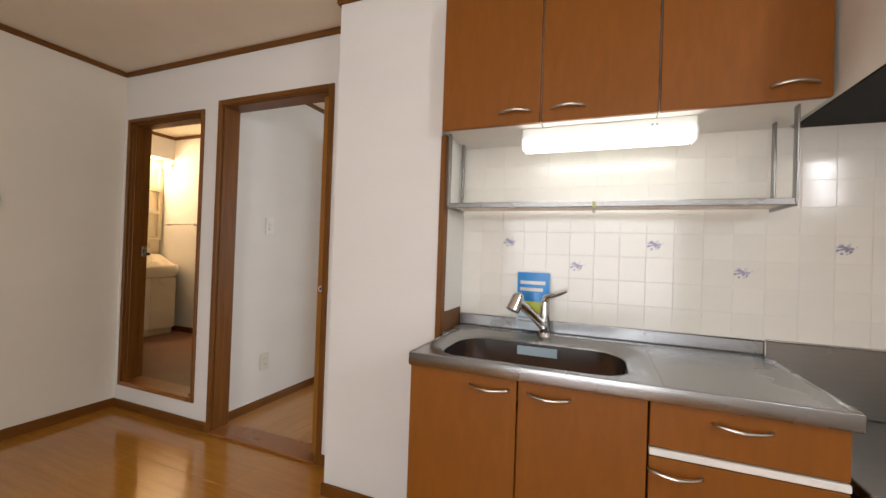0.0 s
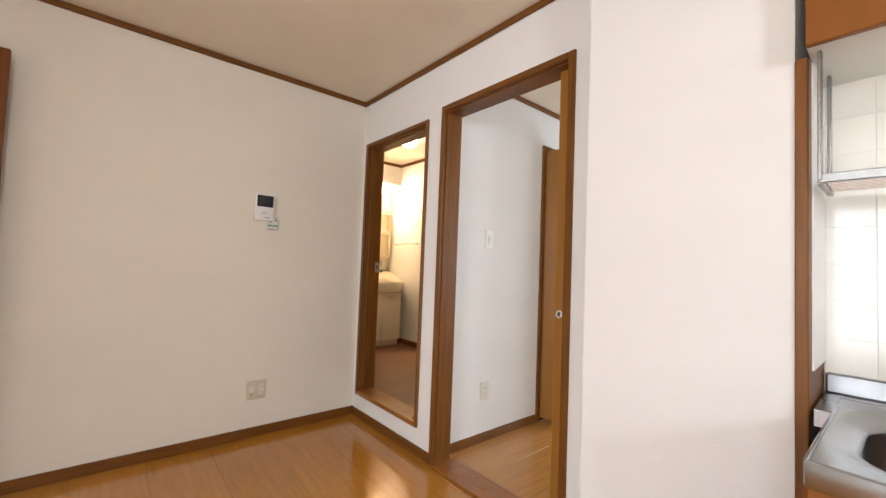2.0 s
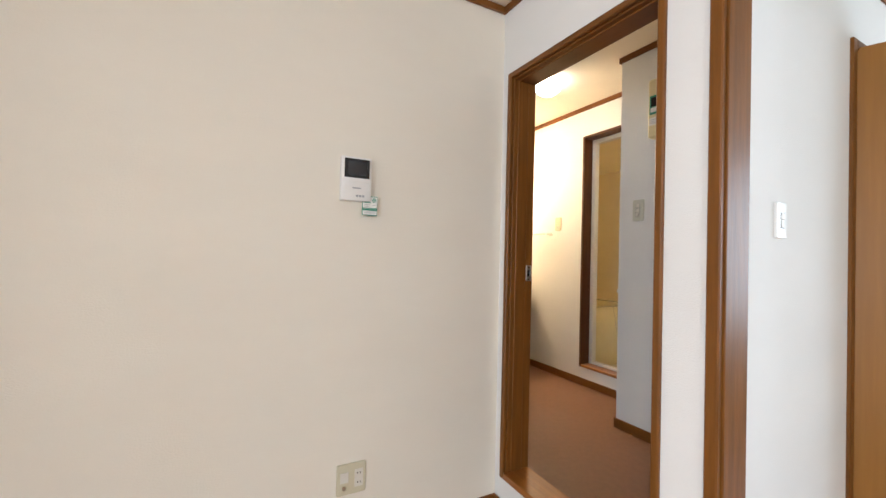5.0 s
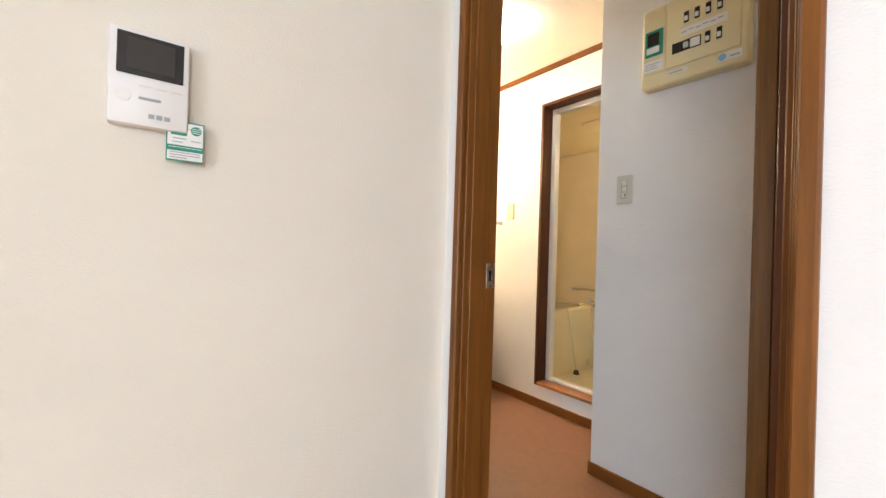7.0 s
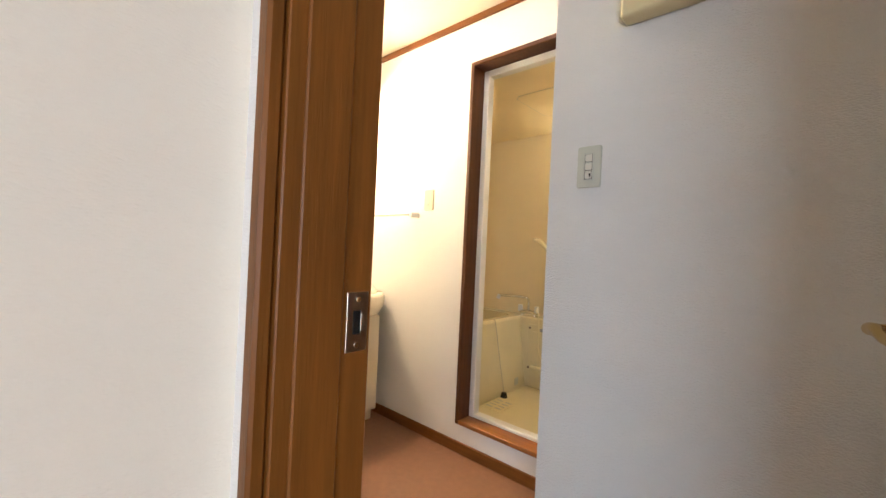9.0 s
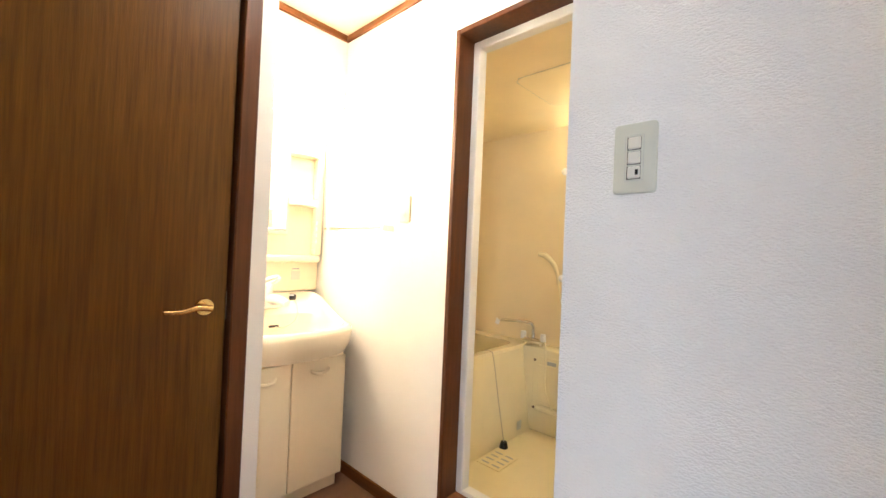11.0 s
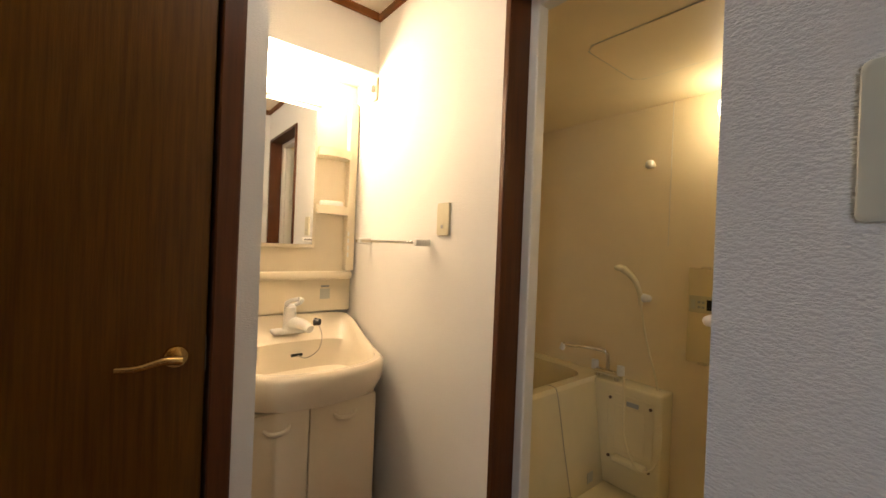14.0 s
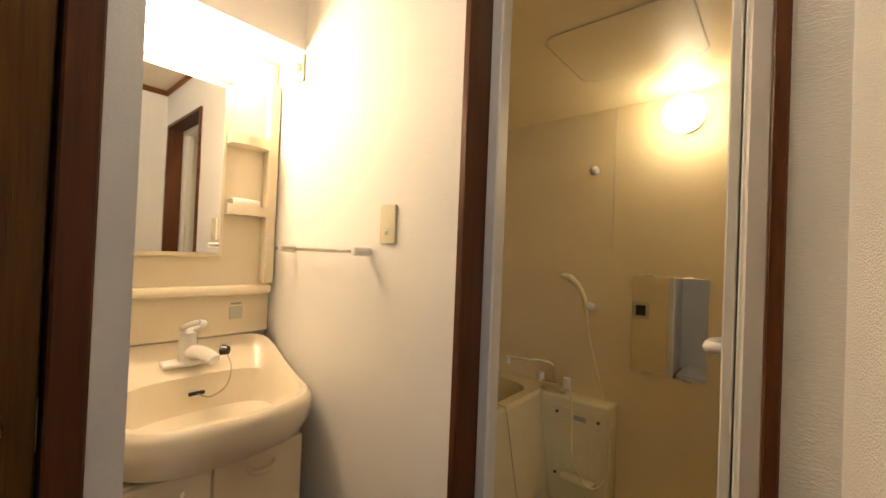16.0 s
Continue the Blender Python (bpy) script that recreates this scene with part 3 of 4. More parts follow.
X0, X1, Y0, Y1 = 0.242, 1.402, CF, 1.80
SP = 1.0
outer = [onto(p, X0, SP, Y0, Y1) for p in inner]
for i in range(4):
    cx, cy = ((SP, Y1), (X0, Y1), (X0, Y0), (SP, Y0))[i]
    k = min(range(len(outer)), key=lambda j: (outer[j][0] - cx) ** 2 + (outer[j][1] - cy) ** 2)
    outer[k] = (cx, cy)
rim = rounded(SX0 - 0.03, SX1 + 0.03, SY0 - 0.03, SY1 + 0.03, 0.15)
step = rounded(SX0 - 0.018, SX1 + 0.018, SY0 - 0.018, SY1 + 0.018, 0.142)
low = rounded(SX0 + 0.012, SX1 - 0.012, SY0 + 0.012, SY1 - 0.012, 0.125)
flr = rounded(SX0 + 0.04, SX1 - 0.04, SY0 + 0.04, SY1 - 0.04, 0.09)
loft(bm, [[(*p, CT) for p in outer], [(*p, CT) for p in rim], [(*p, CT - 0.008) for p in step], [(*p, CT - 0.01) for p in inner],
          [(*p, CT - 0.022) for p in low], [(*p, CT - 0.15) for p in low], [(*p, CT - 0.175) for p in flr]])
part("sink_bowl", bm, STEEL_W, wt, "deep stainless sink bowl with rounded corners", True)
bm = B()
box(bm, SP, X1, CF, Y1, CT - 0.038, CT, 0.002)
part("drainer", bm, STEEL_W, wt)
bm = B()
box(bm, X0, X1, CF - 0.004, CF + 0.012, CT - 0.04, CT + 0.004, 0.005, 2)
box(bm, X1 - 0.012, X1 + 0.003, CF + 0.012, Y1, CT - 0.04, CT + 0.004, 0.004)
box(bm, X0 - 0.003, X0 + 0.004, CF + 0.012, 1.62, CT - 0.04, CT + 0.003, 0.002)
part("front_edge", bm, STEEL_W, wt, smooth=True)
bm = B()
box(bm, 0.209, X1, Y1, 1.858, CT - 0.04, CT + 0.002, 0.002)
box(bm, 0.209, X0, 1.62, Y1, CT - 0.04, CT + 0.002, 0.002)
box(bm, 0.209, X1, 1.838, 1.8595, CT + 0.002, 0.90, 0.004)
part("upstand", bm, STEEL_W, wt)
part("drain", cyl(B(), (0.61, 1.5, CT - 0.1745), (0.61, 1.5, CT - 0.170), 0.055, n=28), CHROME, wt)
pbox("sticker", (0.52, 0.68, SY1 - 0.016, SY1 - 0.0125, CT - 0.07, CT - 0.035), mat("pale_blue_label", (0.45, 0.62, 0.72), 0.4), wt, 0.0, "pale blue maker's label")

# stainless heat panel and stove stand
hp = thing("heat_panel", "stainless steel wall panel beside the worktop", "panel")
pbox("sheet", (1.41, 2.295, 1.845, 1.8595, 0.66, 0.90), STEEL, hp)
pbox("edge_strip", (1.404, 1.41, 1.843, 1.8595, 0.66, 0.903), CHROME, hp, 0.001)
pbox("top_strip", (1.41, 2.295, 1.843, 1.8595, 0.9005, 0.906), CHROME, hp, 0.001)
sv = thing("stove_stand", "stainless steel stove stand beside the worktop", "stove stand")
pbox("top", (1.425, 2.05, 1.26, 1.846, 0.63, 0.66), STEEL, sv, 0.003)
pbox("body", (1.43, 2.045, 1.275, 1.846, 0.0, 0.63), DARK, sv, 0.003)

# tap
tp = thing("kitchen_tap", "chrome single lever kitchen tap with pull-out spray", "tap")
FX, FY = 0.618, 1.765
part("base", cyl(B(), (FX, FY, CT), (FX, FY, CT + 0.016), 0.03, 0.026, 24), CHROME, tp, "", True)
part("body", cyl(B(), (FX, FY, CT + 0.016), (FX, FY, CT + 0.145), 0.022, 0.02, 24), CHROME, tp, "", True)
bm = B()
tube(bm, [(FX - 0.005, FY - 0.01, CT + 0.04), (FX - 0.05, FY - 0.06, CT + 0.10), (FX - 0.10, FY - 0.12, CT + 0.155)], [0.017, 0.018, 0.021], 16)
part("spout", bm, CHROME, tp, "", True)
bm = B()
cyl(bm, (FX - 0.095, FY - 0.115, CT + 0.165), (FX - 0.112, FY - 0.135, CT + 0.115), 0.026, 0.029, 24)
ball(bm, (FX - 0.096, FY - 0.115, CT + 0.163), 0.027)
part("spray_head", bm, CHROME, tp, "", True)
bm = B()
tube(bm, [(FX, FY, CT + 0.145), (FX + 0.008, FY - 0.008, CT + 0.165), (FX + 0.05, FY - 0.03, CT + 0.18), (FX + 0.09, FY - 0.045, CT + 0.20)], [0.02, 0.016, 0.008, 0.006], 12)
part("lever", bm, CHROME, tp, "", True)

# pouch
po = thing("refill_pouch", "blue and white plastic pouch standing behind the tap", "pouch")
bm = B()
vs = []
for iz in range(9):
    z = CT + 0.0125 + 0.255 * iz / 8
    th = 0.022 * (1 - iz / 8) ** 0.6 + 0.0015
    vs.append([(0.485 + 0.145 * k / 8, 1.822 - th * math.sin(math.pi * k / 8), z) for k in range(9)] + [(0.63 - 0.145 * k / 8, 1.826 + th * 0.5 * math.sin(math.pi * k / 8), z) for k in range(9)])
loft(bm, vs)
part("bag", bm, mat("pale_blue_film", (0.62, 0.74, 0.82), 0.25, coat=0.3), po, "", True)
for nm, z0, z1, a, b, mm in (("top_print", 0.125, 0.252, 0.487, 0.628, BLUE), ("emblem", 0.075, 0.125, 0.515, 0.60, YELG), ("print_line", 0.05, 0.056, 0.495, 0.60, GREY), ("print_line", 0.035, 0.041, 0.495, 0.58, GREY), ("print_line", 0.20, 0.215, 0.50, 0.61, PLAST), ("print_line", 0.17, 0.185, 0.50, 0.60, PLAST)):
    bm = B()
    rows = 8
    g = []
    for i in range(rows + 1):
        z = z0 + (z1 - z0) * i / rows
        row = []
        for j in range(9):
            x = a + (b - a) * j / 8
            th = 0.022 * max(1 - z / 0.255, 0) ** 0.6 + 0.0015
            lift = 0.0012 if mm is BLUE else 0.002
            row.append(bm.verts.new((x, 1.822 - th * math.sin(math.pi * (x - 0.485) / 0.145) - lift, CT + 0.0125 + z)))
        g.append(row)
    for r0, r1 in zip(g, g[1:]):
        for j in range(8):
            bm.faces.new((r0[j], r0[j + 1], r1[j + 1], r1[j]))
    part(nm, bm, mm, po, "", True)

# wall units
for i, (a, b, hx, hw) in enumerate(((0.205, 0.604, 0.509, 0.12), (0.608, 1.0, 0.704, 0.12), (1.004, 1.46, 1.366, 0.12))):
    wu = thing("wall_cabinet", ("orange brown laminate wall cabinet beside the column", "orange brown laminate wall cabinet above the sink", "wide orange brown laminate wall cabinet beside the hood")[i], "cabinet", "wall cabinets over the sink")
    pbox("body", (a, b, 1.564, 1.86, 1.692, 2.24), WHITE, wu, 0.002)
    d = pbox("door", (a + 0.001, b - 0.001, 1.543, 1.562, 1.69, 2.238), CABW, wu, 0.002)
    bow_handle(d, (hx, 1.543, 1.738), hw, -0.004)
pnl = thing("filler_panel", "brown wooden edge strip beside the tiled wall", "panel")
pbox("strip", (0.1785, 0.204, 1.604, 1.86, 0.0, 1.69), TRIM, pnl)
lp = thing("under_cabinet_lamp", "lit white fluorescent lamp under the wall cabinets", "lamp")
pbox("housing", (0.525, 1.13, 1.612, 1.70, 1.645, 1.691), WHITE, lp, 0.004)
pbox("cover", (0.535, 1.12, 1.592, 1.682, 1.604, 1.648), TUBE, lp, 0.014, "glowing white cover", 3)
pbox("end_cap", (0.525, 0.534, 1.59, 1.684, 1.602, 1.65), PLAST, lp, 0.004)
pbox("end_cap", (1.121, 1.13, 1.59, 1.684, 1.602, 1.65), PLAST, lp, 0.004)
for x in (0.985, 1.0):
    pbox("switch_button", (x, x + 0.008, 1.6105, 1.6125, 1.664, 1.672), GREY, lp, 0.0)
rk = thing("dish_rack", "hanging stainless dish rack with bars", "rack")
for y in (1.60, 1.62, 1.64, 1.66, 1.68, 1.70, 1.72, 1.74, 1.76, 1.78):
    part("bar", cyl(B(), (0.225, y, 1.385), (1.395, y, 1.385), 0.004, n=8), CHROME, rk)
for x in (0.225, 0.80, 1.395):
    pbox("cross_bar", (x - 0.006, x + 0.006, 1.595, 1.79, 1.372, 1.381), STEEL, rk, 0.001)
pbox("front_rail", (0.222, 1.40, 1.59, 1.597, 1.374, 1.396), STEEL, rk, 0.002)
for x in (0.225, 1.395):
    for y in (1.60, 1.775):
        pbox("hanger", (x - 0.004, x + 0.004, y - 0.013, y + 0.013, 1.38, 1.69), STEEL, rk, 0.002)
pbox("clip", (0.797, 0.809, 1.586, 1.60, 1.369, 1.394), mat("pale_lime_plastic", (0.55, 0.60, 0.25), 0.4), rk, 0.002, "pale yellow plastic clip")

# hood
hd = thing("range_hood", "cream range hood with black underside", "hood")
bm = B()
v = [bm.verts.new(p) for p in ((1.47, 1.86, 1.69), (1.47, 1.25, 1.69), (1.47, 1.25, 1.76), (1.47, 1.45, 2.40), (1.47, 1.86, 2.40))]
w = [bm.verts.new((2.07, p.co.y, p.co.z)) for p in v]
for i in (1, 2, 3, 4):
    j = (i + 1) % 5
    bm.faces.new((v[i], v[j], w[j], w[i]))
bm.faces.new(v)
bm.faces.new(w[::-1])
part("shell", bm, WHITE, hd)
bm = B()
a = [bm.verts.new(p) for p in ((1.475, 1.855, 1.688), (2.065, 1.855, 1.688), (2.065, 1.255, 1.688), (1.475, 1.255, 1.688))]
bm.faces.new(a)
r = bmesh.ops.extrude_face_region(bm, geom=bm.faces[:])
bmesh.ops.translate(bm, vec=(0, 0, 0.02), verts=[q for q in r["geom"] if isinstance(q, bmesh.types.BMVert)])
part("filter", bm, DARK, hd, "black greasy filter")
part("hood_lamp", ball(B(), (1.66, 1.66, 1.684), 0.016), CHROME, hd, "", True)

# ---- wall fittings ----
ic = thing("intercom", "white video intercom with dark screen on wall", "intercom")
pbox("body", (KX, KX + 0.028, 1.04, 1.162, 1.40, 1.574), PLAST, ic, 0.006, "", 2)
pbox("screen_frame", (KX + 0.0282, KX + 0.03, 1.052, 1.152, 1.49, 1.565), BLACK, ic, 0.001)
pbox("screen", (KX + 0.03, KX + 0.0312, 1.066, 1.138, 1.50, 1.556), SCREEN, ic, 0.0)
part("call_button", cyl(B(), (KX + 0.028, 1.062, 1.452), (KX + 0.0305, 1.062, 1.452), 0.012, n=24), WHITE, ic)
for i in range(3):
    pbox("button", (KX + 0.028, KX + 0.0305, 1.085 + i * 0.024, 1.103 + i * 0.024, 1.472, 1.476), WHITE, ic, 0.0005)
for i in range(3):
    pbox("print_mark", (KX + 0.0278, KX + 0.0288, 1.10 + 0.012 * i, 1.109 + 0.012 * i, 1.416, 1.424), GREY, ic, 0.0)
pbox("print_mark", (KX + 0.0278, KX + 0.0288, 1.085, 1.118, 1.448, 1.453), GREY, ic, 0.0)
st = thing("hanging_tag", "white and green internet tag under the intercom", "sign")
pbox("card", (KX + 0.018, KX + 0.0215, 1.128, 1.19, 1.346, 1.424), GREEN, st, 0.0005)
pbox("white_field", (KX + 0.0216, KX + 0.0222, 1.130, 1.188, 1.377, 1.421), PLAST, st, 0.0)
pbox("white_field", (KX + 0.0216, KX + 0.0222, 1.130, 1.188, 1.349, 1.366), PLAST, st, 0.0)
pbox("laptop_icon", (KX + 0.0223, KX + 0.0227, 1.138, 1.158, 1.403, 1.418), GREEN, st, 0.0)
pbox("laptop_screen", (KX + 0.0228, KX + 0.0231, 1.1395, 1.1565, 1.405, 1.4165), PLAST, st, 0.0)
pbox("laptop_base", (KX + 0.0223, KX + 0.0227, 1.135, 1.161, 1.396, 1.402), GREEN, st, 0.0)
pbox("cable_icon", (KX + 0.0223, KX + 0.0226, 1.159, 1.167, 1.409, 1.4102), GREY, st, 0.0)
part("globe_icon", cyl(B(), (KX + 0.0222, 1.176, 1.408), (KX + 0.0227, 1.176, 1.408), 0.009, n=20), GREEN, st)
for z in (1.4035, 1.4075, 1.4115):
    pbox("globe_line", (KX + 0.0228, KX + 0.0231, 1.169, 1.183, z, z + 0.0012), PLAST, st, 0.0)
for z, a, b in ((1.389, 1.138, 1.16), (1.3865, 1.168, 1.184), (1.382, 1.138, 1.154), (1.362, 1.134, 1.184), (1.357, 1.134, 1.184), (1.352, 1.134, 1.162)):
    pbox("print_line", (KX + 0.0223, KX + 0.0227, a, b, z, z + 0.0018), GREY, st, 0.0)
pbox("band_line", (KX + 0.0216, KX + 0.022, 1.132, 1.186, 1.3725, 1.3735), PLAST, st, 0.0)
pbox("string", (KX + 0.012, KX + 0.018, 1.134, 1.137, 1.40, 1.43), PLAST, st, 0.0)


def on_wall(parent, name, m, dims, material, bevel=0.001, seg=1):
    ob = pbox(name, dims, material, parent, bevel, "", seg)
    ob.matrix_basis = m
    return ob


def plate(name, label, m, w, h, material, rockers=0, sockets=(), category="switch", rw=0.02):
    """A wall plate: m maps x across the wall, z up, -y out of it."""
    p = thing(name, label, category)
    p.matrix_world = m
    bm = B()
    loft(bm, [[(x, y, z) for x, z in rounded(-w / 2 + g, w / 2 - g, -h / 2 + g, h / 2 - g, 0.007, 4)] for y, g in ((0, 0), (-0.0065, 0), (-0.0085, 0.0012), (-0.0092, 0.0035))])
    part("cover", bm, material, p, "", True)
    if rockers:
        hz = 0.0137 * rockers
        pbox("insert_gap", (-0.0162, 0.0162, -0.0096, -0.0085, -hz - 0.0006, hz + 0.0006), GREY, p, 0.0)
        pbox("insert", (-0.0156, 0.0156, -0.0100, -0.0085, -hz, hz), material, p, 0.0)
    for i in range(rockers):
        z = (i - (rockers - 1) / 2) * 0.027
        # Black backing, wider below and left, draws the shade round each rocker.
        pbox("rocker_shade", (-rw * 0.56, rw * 0.53, -0.0105, -0.008, z - 0.0124, z + 0.0115), BLACK, p, 0.0)
        pbox("rocker", (-rw / 2, rw / 2, -0.0125, -0.0085, z - 0.0112, z + 0.0112), material if material is IVORY else PALE if material is GREYP else WHITE, p, 0.002)
    for x, z in sockets:
        for dx in (-0.0055, 0.0055):
            pbox("slot", (x + dx - 0.001, x + dx + 0.001, -0.0096, -0.0085, z - 0.004, z + 0.004), BLACK, p, 0.0)
    return p


WEST = Matrix.Rotation(radians(90), 4, "Z")     # out of the wall is +x
o = plate("wall_outlet", "ivory wall outlet with aerial and power sockets", Matrix.Translation((KX, 1.118, 0.30)) @ WEST, 0.116, 0.12, IVORY, 0, ((0.03, 0.018), (0.03, -0.018)), "outlet")
part("aerial_socket", cyl(B(), (-0.03, -0.009, -0.03), (-0.03, -0.016, -0.03), 0.007, n=16), NICKEL, o)
pbox("socket_insert", (-0.045, -0.012, -0.0105, -0.0085, -0.012, 0.03), PALE, o, 0.001)
pbox("socket_insert", (0.012, 0.047, -0.0095, -0.0085, -0.035, 0.035), PALE, o, 0.0005)
plate("wall_switch", "white wall switch in the hall", Matrix.Translation((-1.474, 2.288, 1.338)) @ WEST, 0.07, 0.12, PLAST, 2)
plate("wall_outlet", "white wall outlet low in the hall", Matrix.Translation((-1.474, 2.29, 0.333)) @ WEST, 0.07, 0.12, PALE, 0, ((0, 0.018), (0, -0.018)), "outlet")
NORTH = Matrix.Identity(4)
s = plate("wall_switch", "grey ivory triple wall switch on textured wallpaper", Matrix.Translation((-2.397, PY, 1.494)) @ NORTH, 0.074, 0.13, GREYP, 3, rw=0.022)
pbox("indicator", (0.003, 0.008, -0.0135, -0.0118, -0.032, -0.022), BLACK, s, 0.0)
s = plate("wall_switch", "ivory wall switch beside the bath doorway", Matrix.Translation((-3.523, BY, 1.50)) @ NORTH, 0.07, 0.12, IVORY, 0)
pbox("rocker", (-0.01, 0.01, -0.0115, -0.0085, -0.032, -0.012), IVORY, s, 0.0015)
pbox("indicator", (-0.006, 0.006, -0.013, -0.0112, -0.034, -0.022), GREY, s, 0.0005)

# breaker panel
bp_ = thing("breaker_panel", "yellowed plastic breaker panel on the passage wall", "breaker panel")
PF = PY - 0.062
pbox("case", (-2.307, -1.927, PF, PY, 1.90, 2.24), YELLP, bp_, 0.012, "", 3)
pbox("cover", (-2.205, -1.948, PF - 0.009, PF - 0.0005, 1.957, 2.225), YELLP, bp_, 0.005, "", 2)
pbox("meter_cover", (-2.298, -2.208, PF - 0.004, PF - 0.0005, 1.957, 2.225), YELLP, bp_, 0.002)
pbox("meter_frame", (-2.289, -2.216, PF - 0.012, PF - 0.0045, 2.03, 2.138), GREEN, bp_, 0.003)
pbox("meter_window", (-2.277, -2.23, PF - 0.0145, PF - 0.0125, 2.072, 2.125), BLACK, bp_, 0.001)
pbox("meter_label", (-2.279, -2.228, PF - 0.0145, PF - 0.0125, 2.04, 2.066), PLAST, bp_, 0.0)
pbox("label_strip", (-2.292, -2.218, PF - 0.0052, PF - 0.0042, 1.968, 2.012), PLAST, bp_, 0.0)
for k, w_ in enumerate((0.058, 0.046, 0.052)):
    pbox("print_line", (-2.287, -2.287 + w_, PF - 0.0057, PF - 0.0053, 1.998 - 0.01 * k, 2.001 - 0.01 * k), GREY, bp_, 0.0)
pbox("label_strip", (-2.20, -2.125, PF - 0.001, PF - 0.0002, 1.932, 1.946), PLAST, bp_, 0.0)
pbox("print_line", (-2.195, -2.14, PF - 0.0016, PF - 0.0011, 1.936, 1.941), GREY, bp_, 0.0)
pbox("main_frame", (-2.183, -2.069, PF - 0.0115, PF - 0.0095, 2.0, 2.054), YELLP, bp_, 0.001)
pbox("main_switch", (-2.178, -2.074, PF - 0.0135, PF - 0.012, 2.006, 2.048), BLACK, bp_, 0.001)
pbox("main_label", (-2.112, -2.078, PF - 0.0145, PF - 0.0138, 2.01, 2.044), PLAST, bp_, 0.0)
pbox("main_lever", (-2.135, -2.117, PF - 0.022, PF - 0.0138, 2.014, 2.036), GREYP, bp_, 0.002)
for x, z in ((-2.052, 2.028), (-2.014, 2.028), (-2.128, 2.138), (-2.09, 2.138), (-2.052, 2.138), (-2.014, 2.138)):
    pbox("breaker_frame", (x - 0.016, x + 0.016, PF - 0.0115, PF - 0.0095, z - 0.03, z + 0.028), YELLP, bp_, 0.001)
    pbox("breaker", (x - 0.009, x + 0.009, PF - 0.0135, PF - 0.012, z - 0.022, z + 0.022), BLACK, bp_, 0.001)
    pbox("breaker_lever", (x - 0.006, x + 0.006, PF - 0.02, PF - 0.0138, z - 0.016, z + 0.002), WHITE, bp_, 0.002)
pbox("label_strip", (-2.15, -1.99, PF - 0.0105, PF - 0.0092, 2.066, 2.098), PLAST, bp_, 0.0)
for k in range(6):
    pbox("print_line", (-2.145 + 0.025 * k, -2.127 + 0.025 * k, PF - 0.0111, PF - 0.0106, 2.08 + 0.003 * (k % 2), 2.084 + 0.003 * (k % 2)), GREY, bp_, 0.0)
pbox("label_strip", (-2.02, -1.945, PF - 0.001, PF - 0.0002, 1.92, 1.95), PLAST, bp_, 0.0)
part("sticker", cyl(B(), (-2.006, PF - 0.0012, 1.936), (-2.006, PF - 0.002, 1.936), 0.013, n=20), mat("sky_sticker", (0.25, 0.5, 0.7), 0.4), bp_)
pbox("print_line", (-1.982, -1.952, PF - 0.0016, PF - 0.0011, 1.93, 1.935), GREY, bp_, 0.0)

# ceiling lamp
cl = thing("ceiling_lamp", "small round white glass ceiling lamp, lit", "lamp")
part("base", cyl(B(), (-3.04, 2.69, WC), (-3.04, 2.69, WC - 0.02), 0.075, n=32), PLAST, cl, "", True)
part("shade", ball(B(), (-3.04, 2.69, WC - 0.035), 0.09, 1, 1, 0.75, 28), DOME, cl, "glowing white glass shade", True)

# ---- washstand ----
VB = -4.305
vc = thing("vanity_cabinet", "cream washstand cabinet with two doors", "cabinet")
pbox("body", (VB, -3.848, 2.70, 3.212, WF + 0.07, 0.79), VANITY, vc, 0.003)
pbox("plinth", (VB, -3.87, 2.705, 3.207, WF, WF + 0.07), VANITY, vc, 0.002)
for a, b in ((2.702, 2.932), (2.936, 3.211)):
    d = pbox("door", (-3.847, -3.828, a, b, WF + 0.075, 0.786), VANITY, vc, 0.003)
    c = (a + b) / 2
    bm = B()
    tube(bm, [(-3.83, c - 0.045, 0.735), (-3.815, c - 0.03, 0.723), (-3.812, c, 0.718), (-3.815, c + 0.03, 0.723), (-3.83, c + 0.045, 0.735)], [0.005, 0.008, 0.009, 0.008, 0.005], 8)
    part("handle", bm, VANITY, d, "", True)
bs = thing("wash_basin", "glossy cream wash basin with bowed front", "basin")
BY0, BY1 = 2.69, 3.272
NB = 44


def basin_loop(grow, z, front):
    """Straight back and sides with a bowed, rounded front; grow insets it."""
    pts = []
    y0, y1 = BY0 + grow, BY1 - grow
    c, h = (y0 + y1) / 2, (y1 - y0) / 2
    for k in range(NB):
        a = math.tau * k / NB
        ca, sa = math.cos(a), math.sin(a)
        u = math.copysign(abs(ca) ** 0.42, ca)
        v = math.copysign(abs(sa) ** 0.42, sa)
        x0 = VB + 0.002 + max(grow, 0)
        fx = front + 0.02 - grow - 0.07 * v * v
        cx, hx = (x0 + fx) / 2, (fx - x0) / 2
        pts.append((cx + hx * u, c + h * v, z))
    return pts


bm = B()


def lift(pts, dz):
    """Raises the loop towards the wall, where the basin's back slopes up."""
    out = []
    for x, y, z in pts:
        u = min(max((-3.90 - x) / 0.36, 0), 1)
        out.append((x, y, z + dz * u * u * (3 - 2 * u)))
    return out


